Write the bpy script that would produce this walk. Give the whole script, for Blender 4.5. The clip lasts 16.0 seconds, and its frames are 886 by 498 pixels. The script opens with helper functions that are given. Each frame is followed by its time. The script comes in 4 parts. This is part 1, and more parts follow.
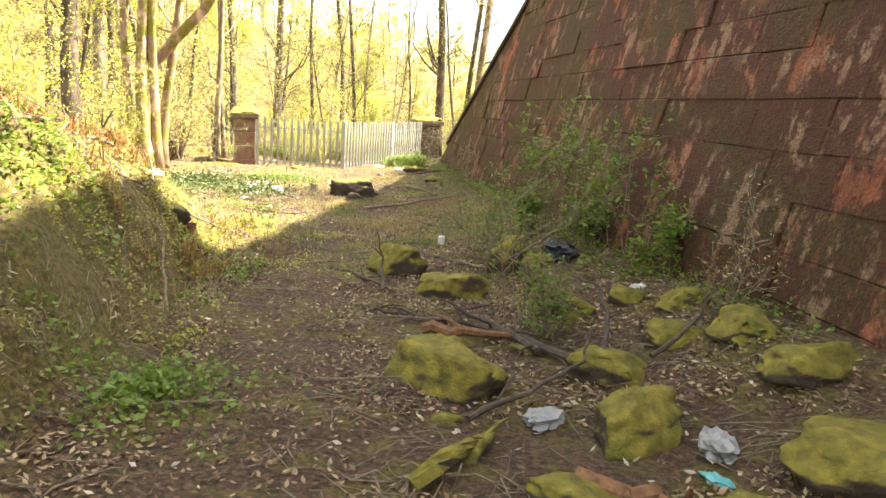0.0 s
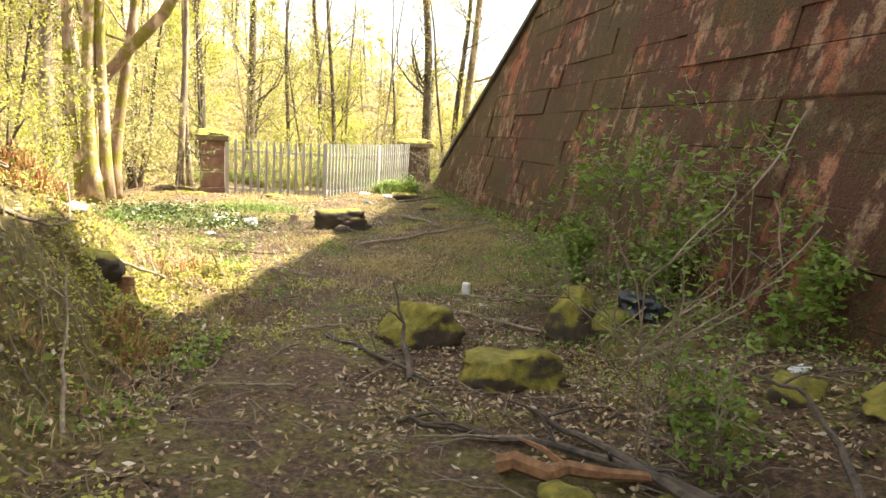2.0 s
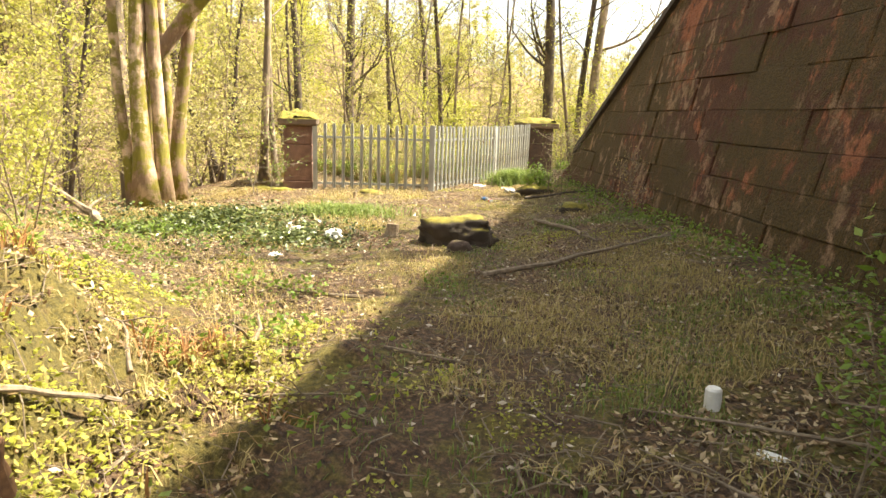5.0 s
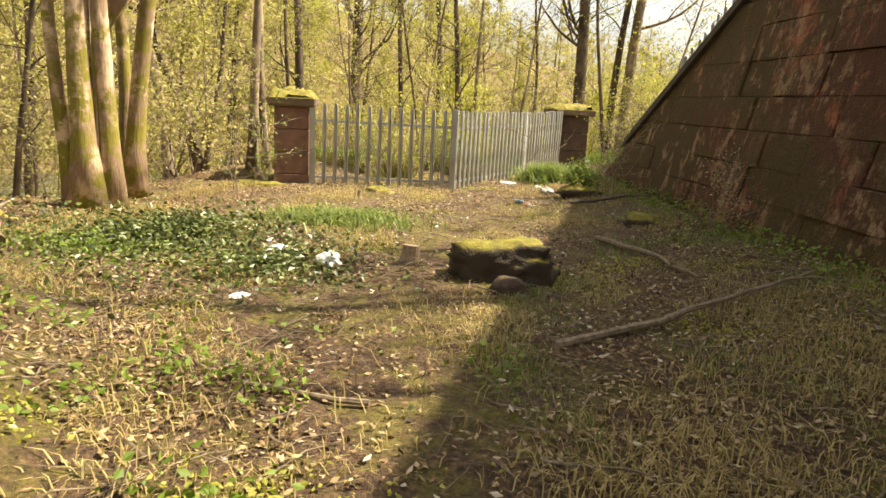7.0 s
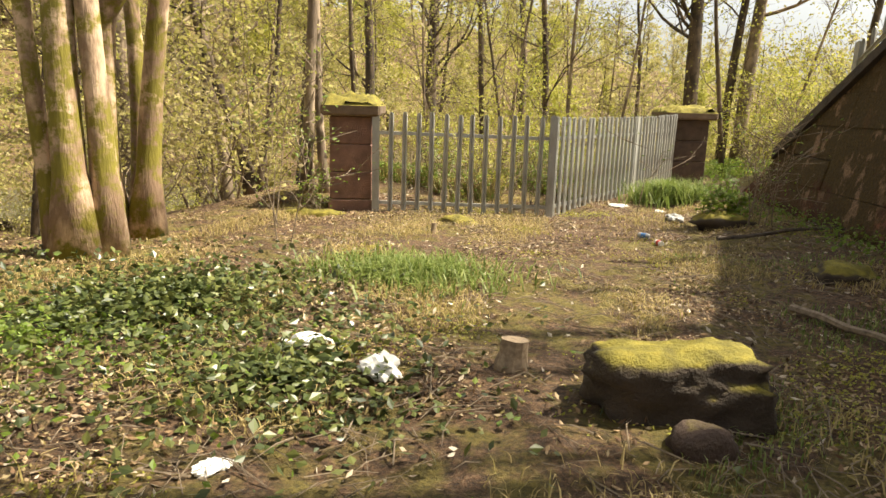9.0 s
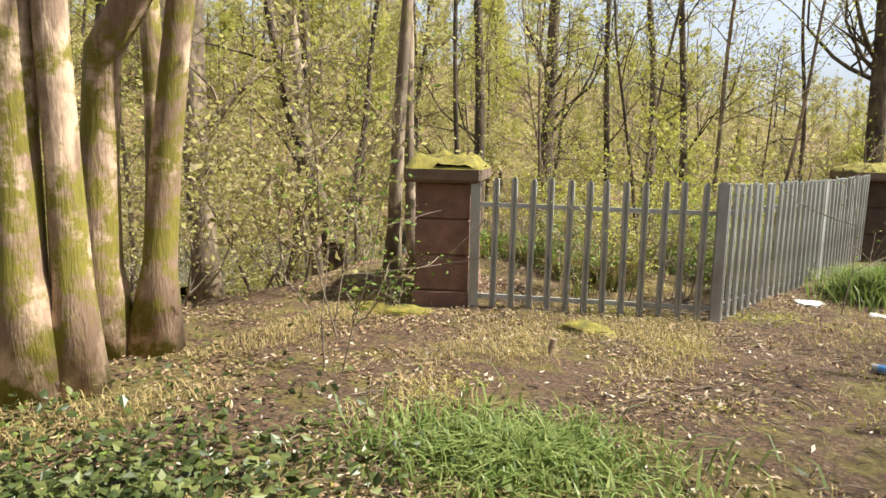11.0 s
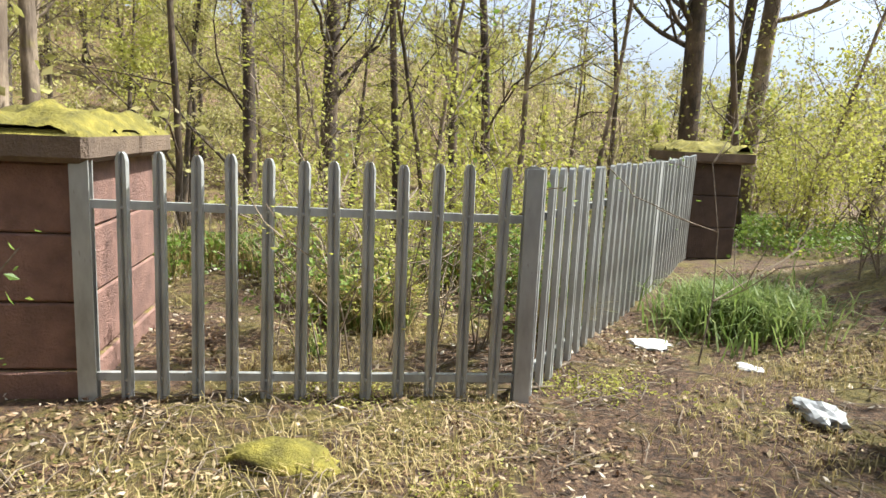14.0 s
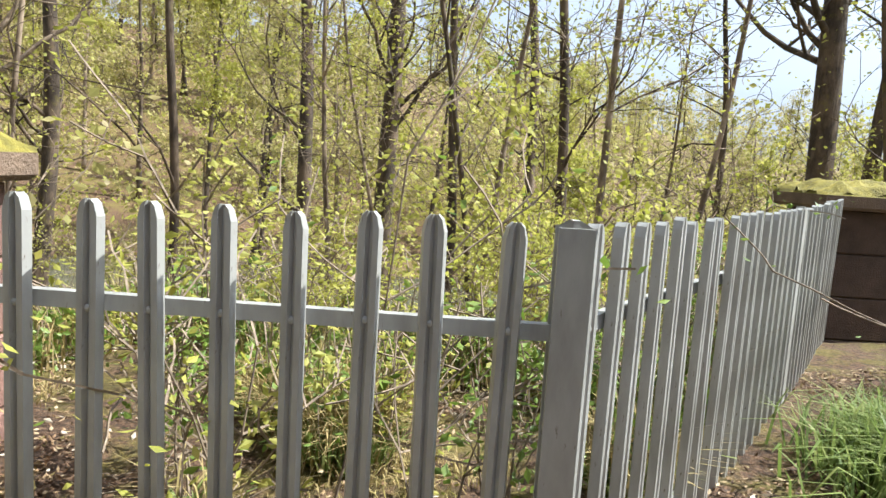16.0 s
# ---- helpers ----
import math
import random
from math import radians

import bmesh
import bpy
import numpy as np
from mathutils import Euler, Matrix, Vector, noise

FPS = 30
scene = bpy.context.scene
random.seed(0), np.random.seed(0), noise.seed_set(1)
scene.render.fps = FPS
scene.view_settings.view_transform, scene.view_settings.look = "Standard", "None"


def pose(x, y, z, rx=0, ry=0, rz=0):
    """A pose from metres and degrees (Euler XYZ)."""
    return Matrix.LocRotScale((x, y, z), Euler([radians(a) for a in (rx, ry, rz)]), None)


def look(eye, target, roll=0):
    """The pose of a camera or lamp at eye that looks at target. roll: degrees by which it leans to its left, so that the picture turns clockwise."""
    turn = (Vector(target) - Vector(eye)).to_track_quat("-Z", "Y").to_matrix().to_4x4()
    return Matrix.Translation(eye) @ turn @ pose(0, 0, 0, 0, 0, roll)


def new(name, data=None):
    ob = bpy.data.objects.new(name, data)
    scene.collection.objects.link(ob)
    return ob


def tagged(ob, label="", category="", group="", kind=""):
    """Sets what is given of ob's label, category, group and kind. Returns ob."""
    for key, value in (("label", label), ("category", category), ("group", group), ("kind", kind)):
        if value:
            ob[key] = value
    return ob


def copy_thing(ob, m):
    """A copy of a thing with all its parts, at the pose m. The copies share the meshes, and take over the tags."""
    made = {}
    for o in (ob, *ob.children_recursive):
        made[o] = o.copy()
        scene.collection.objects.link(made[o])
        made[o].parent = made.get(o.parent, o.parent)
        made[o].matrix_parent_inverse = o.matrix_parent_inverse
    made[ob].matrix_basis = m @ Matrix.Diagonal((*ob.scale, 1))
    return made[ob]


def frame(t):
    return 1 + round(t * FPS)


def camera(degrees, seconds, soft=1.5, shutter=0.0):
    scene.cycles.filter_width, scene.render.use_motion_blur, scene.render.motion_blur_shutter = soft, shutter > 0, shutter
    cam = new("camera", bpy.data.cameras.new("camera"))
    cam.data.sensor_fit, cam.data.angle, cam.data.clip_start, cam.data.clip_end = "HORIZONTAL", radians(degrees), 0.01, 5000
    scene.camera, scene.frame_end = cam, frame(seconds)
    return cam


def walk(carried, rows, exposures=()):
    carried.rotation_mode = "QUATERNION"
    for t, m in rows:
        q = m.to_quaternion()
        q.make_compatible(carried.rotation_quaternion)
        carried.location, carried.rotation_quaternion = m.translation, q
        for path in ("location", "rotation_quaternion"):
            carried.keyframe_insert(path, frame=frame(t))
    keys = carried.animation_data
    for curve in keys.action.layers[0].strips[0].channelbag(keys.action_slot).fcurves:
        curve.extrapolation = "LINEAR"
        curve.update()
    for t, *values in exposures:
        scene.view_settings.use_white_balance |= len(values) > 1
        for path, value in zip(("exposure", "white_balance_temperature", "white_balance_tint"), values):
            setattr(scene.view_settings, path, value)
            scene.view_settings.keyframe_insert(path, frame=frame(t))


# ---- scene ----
cam = camera(65.6, 16.0)
METRES, EYE, TILT, LEAN, TURN = 19.0, 1.5, 0.0, 0.0, 2.4
ROWS = [
    (0.0, 0.0, 0.0, 0.0, 0.77, -11.54, -3.77),
    (0.5, -0.0048, 0.0318, -0.0048, 3.85, -8.92, -0.92),
    (1.0, -0.0112, 0.0631, -0.0071, 1.29, -6.16, -1.83),
    (1.5, -0.0156, 0.0919, -0.0086, -1.46, -8.22, -2.52),
    (2.0, -0.0291, 0.1185, -0.0111, -1.42, -9.28, -3.23),
    (2.5, -0.0374, 0.1447, -0.0137, -3.33, -10.05, -4.02),
    (3.0, -0.0423, 0.1766, -0.013, -3.06, -10.4, -3.69),
    (3.5, -0.0449, 0.2046, -0.0129, -5.42, -7.33, -4.36),
    (4.0, -0.0449, 0.2363, -0.0154, -8.88, -9.48, -1.09),
    (4.5, -0.0511, 0.2699, -0.0165, 6.17, -10.62, -0.99),
    (7.0, -0.0915, 0.4338, -0.0206, 7.62, -12.26, -2.94),
    (7.5, -0.0997, 0.4621, -0.0195, 8.92, -12.59, -1.2),
    (8.0, -0.1057, 0.4961, -0.0194, 11.06, -13.16, 0.17),
    (8.5, -0.1165, 0.528, -0.0184, 14.1, -9.9, -2.04),
    (9.0, -0.1229, 0.5612, -0.0218, 13.8, -12.05, -1.68),
    (9.5, -0.1337, 0.5921, -0.0205, 18.3, -9.86, -0.12),
    (10.0, -0.1429, 0.6231, -0.0175, 23.65, -8.28, -1.07),
    (12.5, -0.1686, 0.7735, -0.0191, 16.88, -8.45, -3.11),
    (13.0, -0.1653, 0.8007, -0.0214, 6.55, -9.81, -2.75),
    (13.5, -0.1608, 0.8265, -0.0196, 4.75, -9.98, 0.01),
    (14.0, -0.1629, 0.8588, -0.0209, 8.1, -9.48, -2.56),
    (14.5, -0.1571, 0.8861, -0.0228, 13.16, -11.05, -1.79),
    (15.0, -0.1526, 0.9159, -0.0206, 18.15, -7.91, -0.83),
    (15.5, -0.1563, 0.9426, -0.0195, 17.1, -7.09, -3.39),
    (16.0, -0.1568, 0.9693, -0.0225, 15.78, -6.98, -3.56),
]
LIGHT = [(0.0, 2.7, 6500, 5), (1.0, 2.4, 6500, 4), (2.5, 2.46, 6500, 5), (4.5, 2.2, 6700, 4), (7.0, 1.46, 7200, 6), (9.0, 1.26, 6800, 7), (10.2, 1.18, 6150, 8), (12.5, 1.1, 5650, 7), (14.5, 1.26, 5450, 7), (16.0, 1.3, 5400, 8)]
walk(cam, [(t, pose(0, 0, EYE, TILT, LEAN, TURN) @ pose(METRES * x, METRES * y, METRES * z, 90 + pitch, roll, yaw)) for t, x, y, z, yaw, pitch, roll in ROWS], LIGHT)

# ---- light ----
SUN_AZ, SUN_EL = 22.0, 54.0      # degrees: azimuth from +x towards +y, elevation
world = bpy.data.worlds.new("world")
scene.world = world
world.use_nodes = True
wn, wl = world.node_tree.nodes, world.node_tree.links
sky = wn.new("ShaderNodeTexSky")
sky.sky_type, sky.sun_disc = "NISHITA", False
sky.sun_elevation, sky.sun_rotation = radians(SUN_EL), radians(90 - SUN_AZ)
sky.air_density, sky.dust_density, sky.ozone_density = 1.0, 3.5, 0.5
haze = wn.new("ShaderNodeHueSaturation")
haze.inputs["Saturation"].default_value = 0.22
wl.new(sky.outputs[0], haze.inputs["Color"])
wl.new(haze.outputs[0], wn["Background"].inputs[0])
wn["Background"].inputs[1].default_value = 0.092
sun_data = bpy.data.lights.new("sun", "SUN")
sun_data.energy, sun_data.angle, sun_data.color = 5.0, radians(0.6), (1.0, 0.91, 0.74)
sun = new("sun", sun_data)
sv = Vector((math.cos(radians(SUN_EL)) * math.cos(radians(SUN_AZ)), math.cos(radians(SUN_EL)) * math.sin(radians(SUN_AZ)), math.sin(radians(SUN_EL))))
sun.matrix_world = look(sv * 40, (0, 0, 0))


# ---- materials ----
def material(name, build, rough=0.85, metal=0.0):
    m = bpy.data.materials.new(name)
    m.use_nodes = True
    nt = m.node_tree
    b = nt.nodes["Principled BSDF"]
    b.inputs["Roughness"].default_value, b.inputs["Metallic"].default_value = rough, metal
    build(nt, b)
    return m


def node(nt, kind, **values):
    n = nt.nodes.new(kind)
    for k, v in values.items():
        n.inputs[k.replace("_", " ")].default_value = v
    return n


def coords(nt, scale=(1, 1, 1), source="Object"):
    tc, mp = nt.nodes.new("ShaderNodeTexCoord"), nt.nodes.new("ShaderNodeMapping")
    mp.inputs["Scale"].default_value = scale
    nt.links.new(tc.outputs[source], mp.inputs[0])
    return mp.outputs[0]


def noise_tex(nt, co, scale, detail=6.0, rough=0.6):
    n = node(nt, "ShaderNodeTexNoise", Scale=scale, Detail=detail, Roughness=rough)
    nt.links.new(co, n.inputs["Vector"])
    return n.outputs[0]


def ramp(nt, fac, stops):
    r = nt.nodes.new("ShaderNodeValToRGB")
    els = r.color_ramp.elements
    while len(els) < len(stops):
        els.new(0.5)
    for e, (p, c) in zip(els, stops):
        e.position = p
        e.color = (*c, 1) if len(c) == 3 else c
    nt.links.new(fac, r.inputs[0])
    return r.outputs[0]


def mask(nt, fac, lo, hi):
    return ramp(nt, fac, [(lo, (0, 0, 0)), (hi, (1, 1, 1))])


def mix(nt, fac, a, b, mode="MIX"):
    n = nt.nodes.new("ShaderNodeMix")
    n.data_type, n.blend_type = "RGBA", mode
    for sock, v in ((n.inputs[0], fac), (n.inputs[6], a), (n.inputs[7], b)):
        if isinstance(v, (tuple, list)):
            sock.default_value = (*v, 1)
        elif isinstance(v, (int, float)):
            sock.default_value = v
        else:
            nt.links.new(v, sock)
    return n.outputs[2]


def math_node(nt, op, a, b):
    n = nt.nodes.new("ShaderNodeMath")
    n.operation = op
    for sock, v in ((n.inputs[0], a), (n.inputs[1], b)):
        if isinstance(v, (int, float)):
            sock.default_value = v
        else:
            nt.links.new(v, sock)
    return n.outputs[0]


def bump(nt, b, height, strength=0.5, distance=0.02):
    n = node(nt, "ShaderNodeBump", Strength=strength, Distance=distance)
    nt.links.new(height, n.inputs["Height"])
    nt.links.new(n.outputs[0], b.inputs["Normal"])


def up_facing(nt):
    g, s = nt.nodes.new("ShaderNodeNewGeometry"), nt.nodes.new("ShaderNodeSeparateXYZ")
    nt.links.new(g.outputs["Normal"], s.inputs[0])
    return s.outputs[2]


def random_object(nt):
    return nt.nodes.new("ShaderNodeObjectInfo").outputs["Random"]


def random_island(nt):
    return nt.nodes.new("ShaderNodeNewGeometry").outputs["Random Per Island"]


def sandstone(nt, b):
    co = coords(nt)
    grain = noise_tex(nt, co, 38, 5)
    rough = noise_tex(nt, co, 7, 8, 0.7)
    blotch = noise_tex(nt, co, 1.3, 6)
    base = ramp(nt, blotch, [(0.3, (0.19, 0.052, 0.018)), (0.5, (0.34, 0.105, 0.042)), (0.7, (0.48, 0.195, 0.10))])
    tint = ramp(nt, random_object(nt), [(0, (0.14, 0.045, 0.02)), (0.8, (0.33, 0.125, 0.06)), (1, (0.5, 0.27, 0.18))])
    base = mix(nt, 0.3, base, tint)
    # dark algae that runs down over most of the face and leaves torn pale patches
    film = mix(nt, 0.3, noise_tex(nt, coords(nt, (2.6, 2.6, 1.3)), 1.2, 9, 0.68), noise_tex(nt, coords(nt, (0.4, 0.4, 0.5)), 0.8, 3))
    algae = mask(nt, film, 0.43, 0.47)
    base = mix(nt, math_node(nt, "MULTIPLY", algae, 0.88), base, mix(nt, rough, (0.016, 0.005, 0.0015), (0.11, 0.034, 0.008)))
    # moss in broad sheets, broken up finely
    sheet = mix(nt, 0.38, noise_tex(nt, coords(nt, (0.55, 0.55, 0.8)), 0.9, 5, 0.55), rough)
    along = nt.nodes.new("ShaderNodeSeparateXYZ")
    nt.links.new(co, along.inputs[0])
    damp = node(nt, "ShaderNodeMapRange", From_Min=6.0, From_Max=15.0, To_Min=-0.01, To_Max=0.07)
    nt.links.new(along.outputs[1], damp.inputs["Value"])
    moss = mask(nt, math_node(nt, "ADD", sheet, damp.outputs[0]), 0.50, 0.56)
    base = mix(nt, math_node(nt, "MULTIPLY", moss, 0.85), base, mix(nt, grain, (0.025, 0.016, 0.002), (0.12, 0.074, 0.009)))
    # lime runs, torn at the edges and only in some stretches
    run = mix(nt, 0.35, noise_tex(nt, coords(nt, (4.2, 4.2, 1.7)), 1.0, 8, 0.66), rough)
    where = mask(nt, noise_tex(nt, coords(nt, (0.7, 0.7, 1.3)), 0.8, 6), 0.46, 0.56)
    lime = math_node(nt, "MULTIPLY", mask(nt, run, 0.52, 0.57), where)
    base = mix(nt, math_node(nt, "MULTIPLY", lime, 0.6), base, mix(nt, grain, (0.32, 0.16, 0.085), (0.56, 0.37, 0.24)))
    base = mix(nt, 0.6, base, ramp(nt, grain, [(0.3, (0.35, 0.35, 0.35)), (0.7, (1.3, 1.3, 1.3))]), "MULTIPLY")
    nt.links.new(base, b.inputs["Base Color"])
    bump(nt, b, mix(nt, 0.6, grain, rough), 1.0, 0.09)


def mossy(stone, patch):
    def build(nt, b):
        co = coords(nt)
        fine, big = noise_tex(nt, co, 60, 4), noise_tex(nt, co, 5, 6)
        rock = ramp(nt, big, [(0.3, tuple(c * 0.5 for c in stone)), (0.7, stone)])
        green = ramp(nt, noise_tex(nt, co, 9, 6), [(0.3, (0.085, 0.07, 0.008)), (0.5, (0.18, 0.15, 0.018)), (0.72, (0.32, 0.26, 0.035))])
        where = mask(nt, math_node(nt, "MULTIPLY", math_node(nt, "ADD", up_facing(nt), math_node(nt, "MULTIPLY", big, 1.2)), 0.45), patch * 0.45, patch * 0.45 + 0.14)
        nt.links.new(mix(nt, where, rock, green), b.inputs["Base Color"])
        bump(nt, b, mix(nt, 0.4, fine, big), 0.9, 0.03)
    return build


def ground_look(nt, b):
    co = coords(nt)
    fine, mid, big = noise_tex(nt, co, 26, 8, 0.75), noise_tex(nt, co, 4.5, 6), noise_tex(nt, co, 0.7, 4)
    soil = ramp(nt, fine, [(0.34, (0.022, 0.012, 0.007)), (0.47, (0.085, 0.045, 0.022)), (0.58, (0.18, 0.10, 0.05)), (0.75, (0.36, 0.25, 0.14))])
    moss = ramp(nt, fine, [(0.3, (0.05, 0.042, 0.008)), (0.7, (0.27, 0.215, 0.035))])
    steep = math_node(nt, "MULTIPLY", math_node(nt, "SUBTRACT", 0.97, up_facing(nt)), 0.35)
    where = mask(nt, math_node(nt, "ADD", mix(nt, 0.45, mid, big), steep), 0.47, 0.56)
    nt.links.new(mix(nt, math_node(nt, "MULTIPLY", where, 0.8), soil, moss), b.inputs["Base Color"])
    bump(nt, b, mix(nt, 0.4, fine, mid), 1.0, 0.09)


def bark(dark, light, moss=0.5):
    def build(nt, b):
        co = coords(nt, (1, 1, 0.22))
        grain = noise_tex(nt, co, 34, 7)
        patch = noise_tex(nt, coords(nt, (1, 1, 0.5)), 3.2, 6)
        base = mix(nt, grain, dark, light)
        base = mix(nt, mask(nt, patch, 0.46, 0.58), mix(nt, 0.45, base, dark), tuple(min(1, c * 1.2) for c in light))
        green = mask(nt, noise_tex(nt, coords(nt), 2.6, 7, 0.7), 0.62 - 0.16 * moss, 0.70 - 0.16 * moss)
        base = mix(nt, math_node(nt, "MULTIPLY", green, moss), base, mix(nt, grain, (0.10, 0.085, 0.012), (0.30, 0.25, 0.03)))
        nt.links.new(base, b.inputs["Base Color"])
        bump(nt, b, grain, 0.7, 0.02)
    return build


def leafy(colours, glow=0.45):
    """Thin leaves, each its own tint, that let light through."""
    def build(nt, b):
        n = len(colours)
        r = ramp(nt, random_island(nt), [(i / max(1, n - 1), c) for i, c in enumerate(colours)])
        nt.links.new(r, b.inputs["Base Color"])
        t, add = nt.nodes.new("ShaderNodeBsdfTranslucent"), nt.nodes.new("ShaderNodeMixShader")
        nt.links.new(r, t.inputs[0])
        add.inputs[0].default_value = glow
        nt.links.new(b.outputs[0], add.inputs[1])
        nt.links.new(t.outputs[0], add.inputs[2])
        nt.links.new(add.outputs[0], nt.nodes["Material Output"].inputs[0])
    return build


def plain(c1, c2, scale=12, relief=0.3):
    def build(nt, b):
        n = noise_tex(nt, coords(nt), scale, 6)
        nt.links.new(ramp(nt, n, [(0.3, c1), (0.7, c2)]), b.inputs["Base Color"])
        bump(nt, b, n, relief, 0.01)
    return build


def steel_look(nt, b):
    co = coords(nt, (1, 1, 0.3))
    n, f = noise_tex(nt, co, 9, 6), noise_tex(nt, co, 60, 4)
    base = ramp(nt, n, [(0.3, (0.27, 0.26, 0.24)), (0.55, (0.39, 0.38, 0.355)), (0.75, (0.48, 0.47, 0.445))])
    nt.links.new(mix(nt, mask(nt, f, 0.66, 0.74), base, (0.16, 0.13, 0.09)), b.inputs["Base Color"])
    nt.links.new(ramp(nt, n, [(0.3, (0.42,) * 3), (0.7, (0.6,) * 3)]), b.inputs["Roughness"])


M_STONE = material("red_sandstone", sandstone)
M_CORE = material("mortar", plain((0.04, 0.022, 0.012), (0.13, 0.065, 0.035), 14))
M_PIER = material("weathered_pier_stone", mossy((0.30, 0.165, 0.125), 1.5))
M_DARKPIER = material("dark_pier_stone", mossy((0.10, 0.062, 0.045), 1.55))
M_CAP = material("mossy_cap_stone", mossy((0.22, 0.15, 0.10), 0.85))
M_MOSSROCK = material("mossy_rock", mossy((0.11, 0.08, 0.05), 0.62))
M_DARKROCK = material("dark_mossy_rock", mossy((0.075, 0.052, 0.035), 1.05))
M_GROUND = material("woodland_ground", ground_look)
M_BARK_PINK = material("smooth_sycamore_bark", bark((0.17, 0.095, 0.055), (0.52, 0.37, 0.255), 1.0))
M_BARK_DARK = material("dark_bark", bark((0.03, 0.02, 0.013), (0.12, 0.083, 0.052), 0.35))
M_BARK_GREY = material("grey_bark", bark((0.10, 0.068, 0.045), (0.30, 0.225, 0.155), 0.4))
M_TWIG = material("dead_twig", plain((0.10, 0.07, 0.045), (0.30, 0.23, 0.16), 25))
M_BRANCH = material("dark_fallen_wood", plain((0.03, 0.022, 0.016), (0.12, 0.085, 0.06), 18))
M_STUMP = material("weathered_stump_wood", plain((0.16, 0.11, 0.07), (0.36, 0.27, 0.18), 30))
M_LEAF = material("spring_leaves", leafy([(0.30, 0.31, 0.04), (0.44, 0.43, 0.07), (0.38, 0.37, 0.08), (0.54, 0.49, 0.11)], 0.52), 0.6)
M_LEAF_FAR = material("hill_leaves", leafy([(0.27, 0.25, 0.07), (0.42, 0.39, 0.11), (0.38, 0.31, 0.17), (0.52, 0.47, 0.15)], 0.5), 0.7)
M_HERB = material("green_herb_leaves", leafy([(0.11, 0.17, 0.02), (0.18, 0.26, 0.035), (0.26, 0.33, 0.06)]), 0.5)
M_IVY = material("ivy_leaves", leafy([(0.035, 0.05, 0.014), (0.08, 0.10, 0.028), (0.17, 0.18, 0.05)], 0.2), 0.35)
M_GRASS = material("grass_blades", leafy([(0.11, 0.16, 0.03), (0.20, 0.26, 0.06), (0.33, 0.36, 0.12)]), 0.5)
M_STRAW = material("dry_grass", leafy([(0.34, 0.25, 0.10), (0.50, 0.39, 0.18), (0.28, 0.23, 0.06)], 0.3), 0.8)
M_LITTER = material("dead_leaves", leafy([(0.045, 0.025, 0.012), (0.15, 0.08, 0.038), (0.28, 0.175, 0.085), (0.48, 0.36, 0.22), (0.20, 0.155, 0.04)], 0.12), 0.75)
M_STEEL = material("galvanised_steel", steel_look, 0.5, 0.3)
M_WHITE = material("white_litter", plain((0.62, 0.60, 0.57), (0.82, 0.80, 0.78), 8), 0.5)
M_GREYLITTER = material("grey_plastic", plain((0.2, 0.2, 0.2), (0.4, 0.39, 0.38), 9), 0.5)
M_BLACKBAG = material("black_plastic", plain((0.008, 0.008, 0.011), (0.02, 0.02, 0.026), 7), 0.35)
M_RED = material("red_print", plain((0.45, 0.03, 0.02), (0.6, 0.06, 0.03), 8), 0.4)
M_BLUE = material("blue_print", plain((0.05, 0.14, 0.35), (0.10, 0.25, 0.5), 8), 0.4)
M_TEAL = material("teal_wrapper", plain((0.05, 0.30, 0.30), (0.20, 0.5, 0.5), 14), 0.4)
M_WATER = material("river_water", plain((0.05, 0.055, 0.04), (0.08, 0.085, 0.065), 3, 0.15), 0.12)
M_PALELEAF = material("bleached_leaves", leafy([(0.45, 0.36, 0.25), (0.62, 0.54, 0.43), (0.25, 0.17, 0.10)], 0.15), 0.7)
M_BRACKEN = material("dead_bracken", leafy([(0.20, 0.085, 0.03), (0.36, 0.17, 0.06), (0.45, 0.27, 0.12)], 0.25), 0.8)
M_DEADWOOD = material("rotten_orange_wood", plain((0.10, 0.045, 0.02), (0.28, 0.14, 0.06), 20))


# ---- geometry helpers ----
class Geo:
    def __init__(self):
        self.v, self.f = [], []

    def add(self, verts, faces):
        o = len(self.v)
        self.v.extend([tuple(p) for p in verts])
        self.f.extend([tuple(i + o for i in f) for f in faces])

    def mesh(self, name, mat, smooth=False):
        me = bpy.data.meshes.new(name)
        me.from_pydata(self.v, [], self.f)
        me.materials.append(mat)
        if smooth:
            me.polygons.foreach_set("use_smooth", [True] * len(me.polygons))
        me.update()
        return me


def part(name, geo, mat, parent=None, label="", smooth=False):
    ob = new(name, geo.mesh(name, mat, smooth))
    if parent is not None:
        ob.parent = parent
    if label:
        ob["label"] = label
    return ob


def empty(name, m, label, category, group="", kind=""):
    ob = new(name)
    ob.matrix_world = m
    ob.empty_display_size = 0.1
    return tagged(ob, label, category, group, kind)


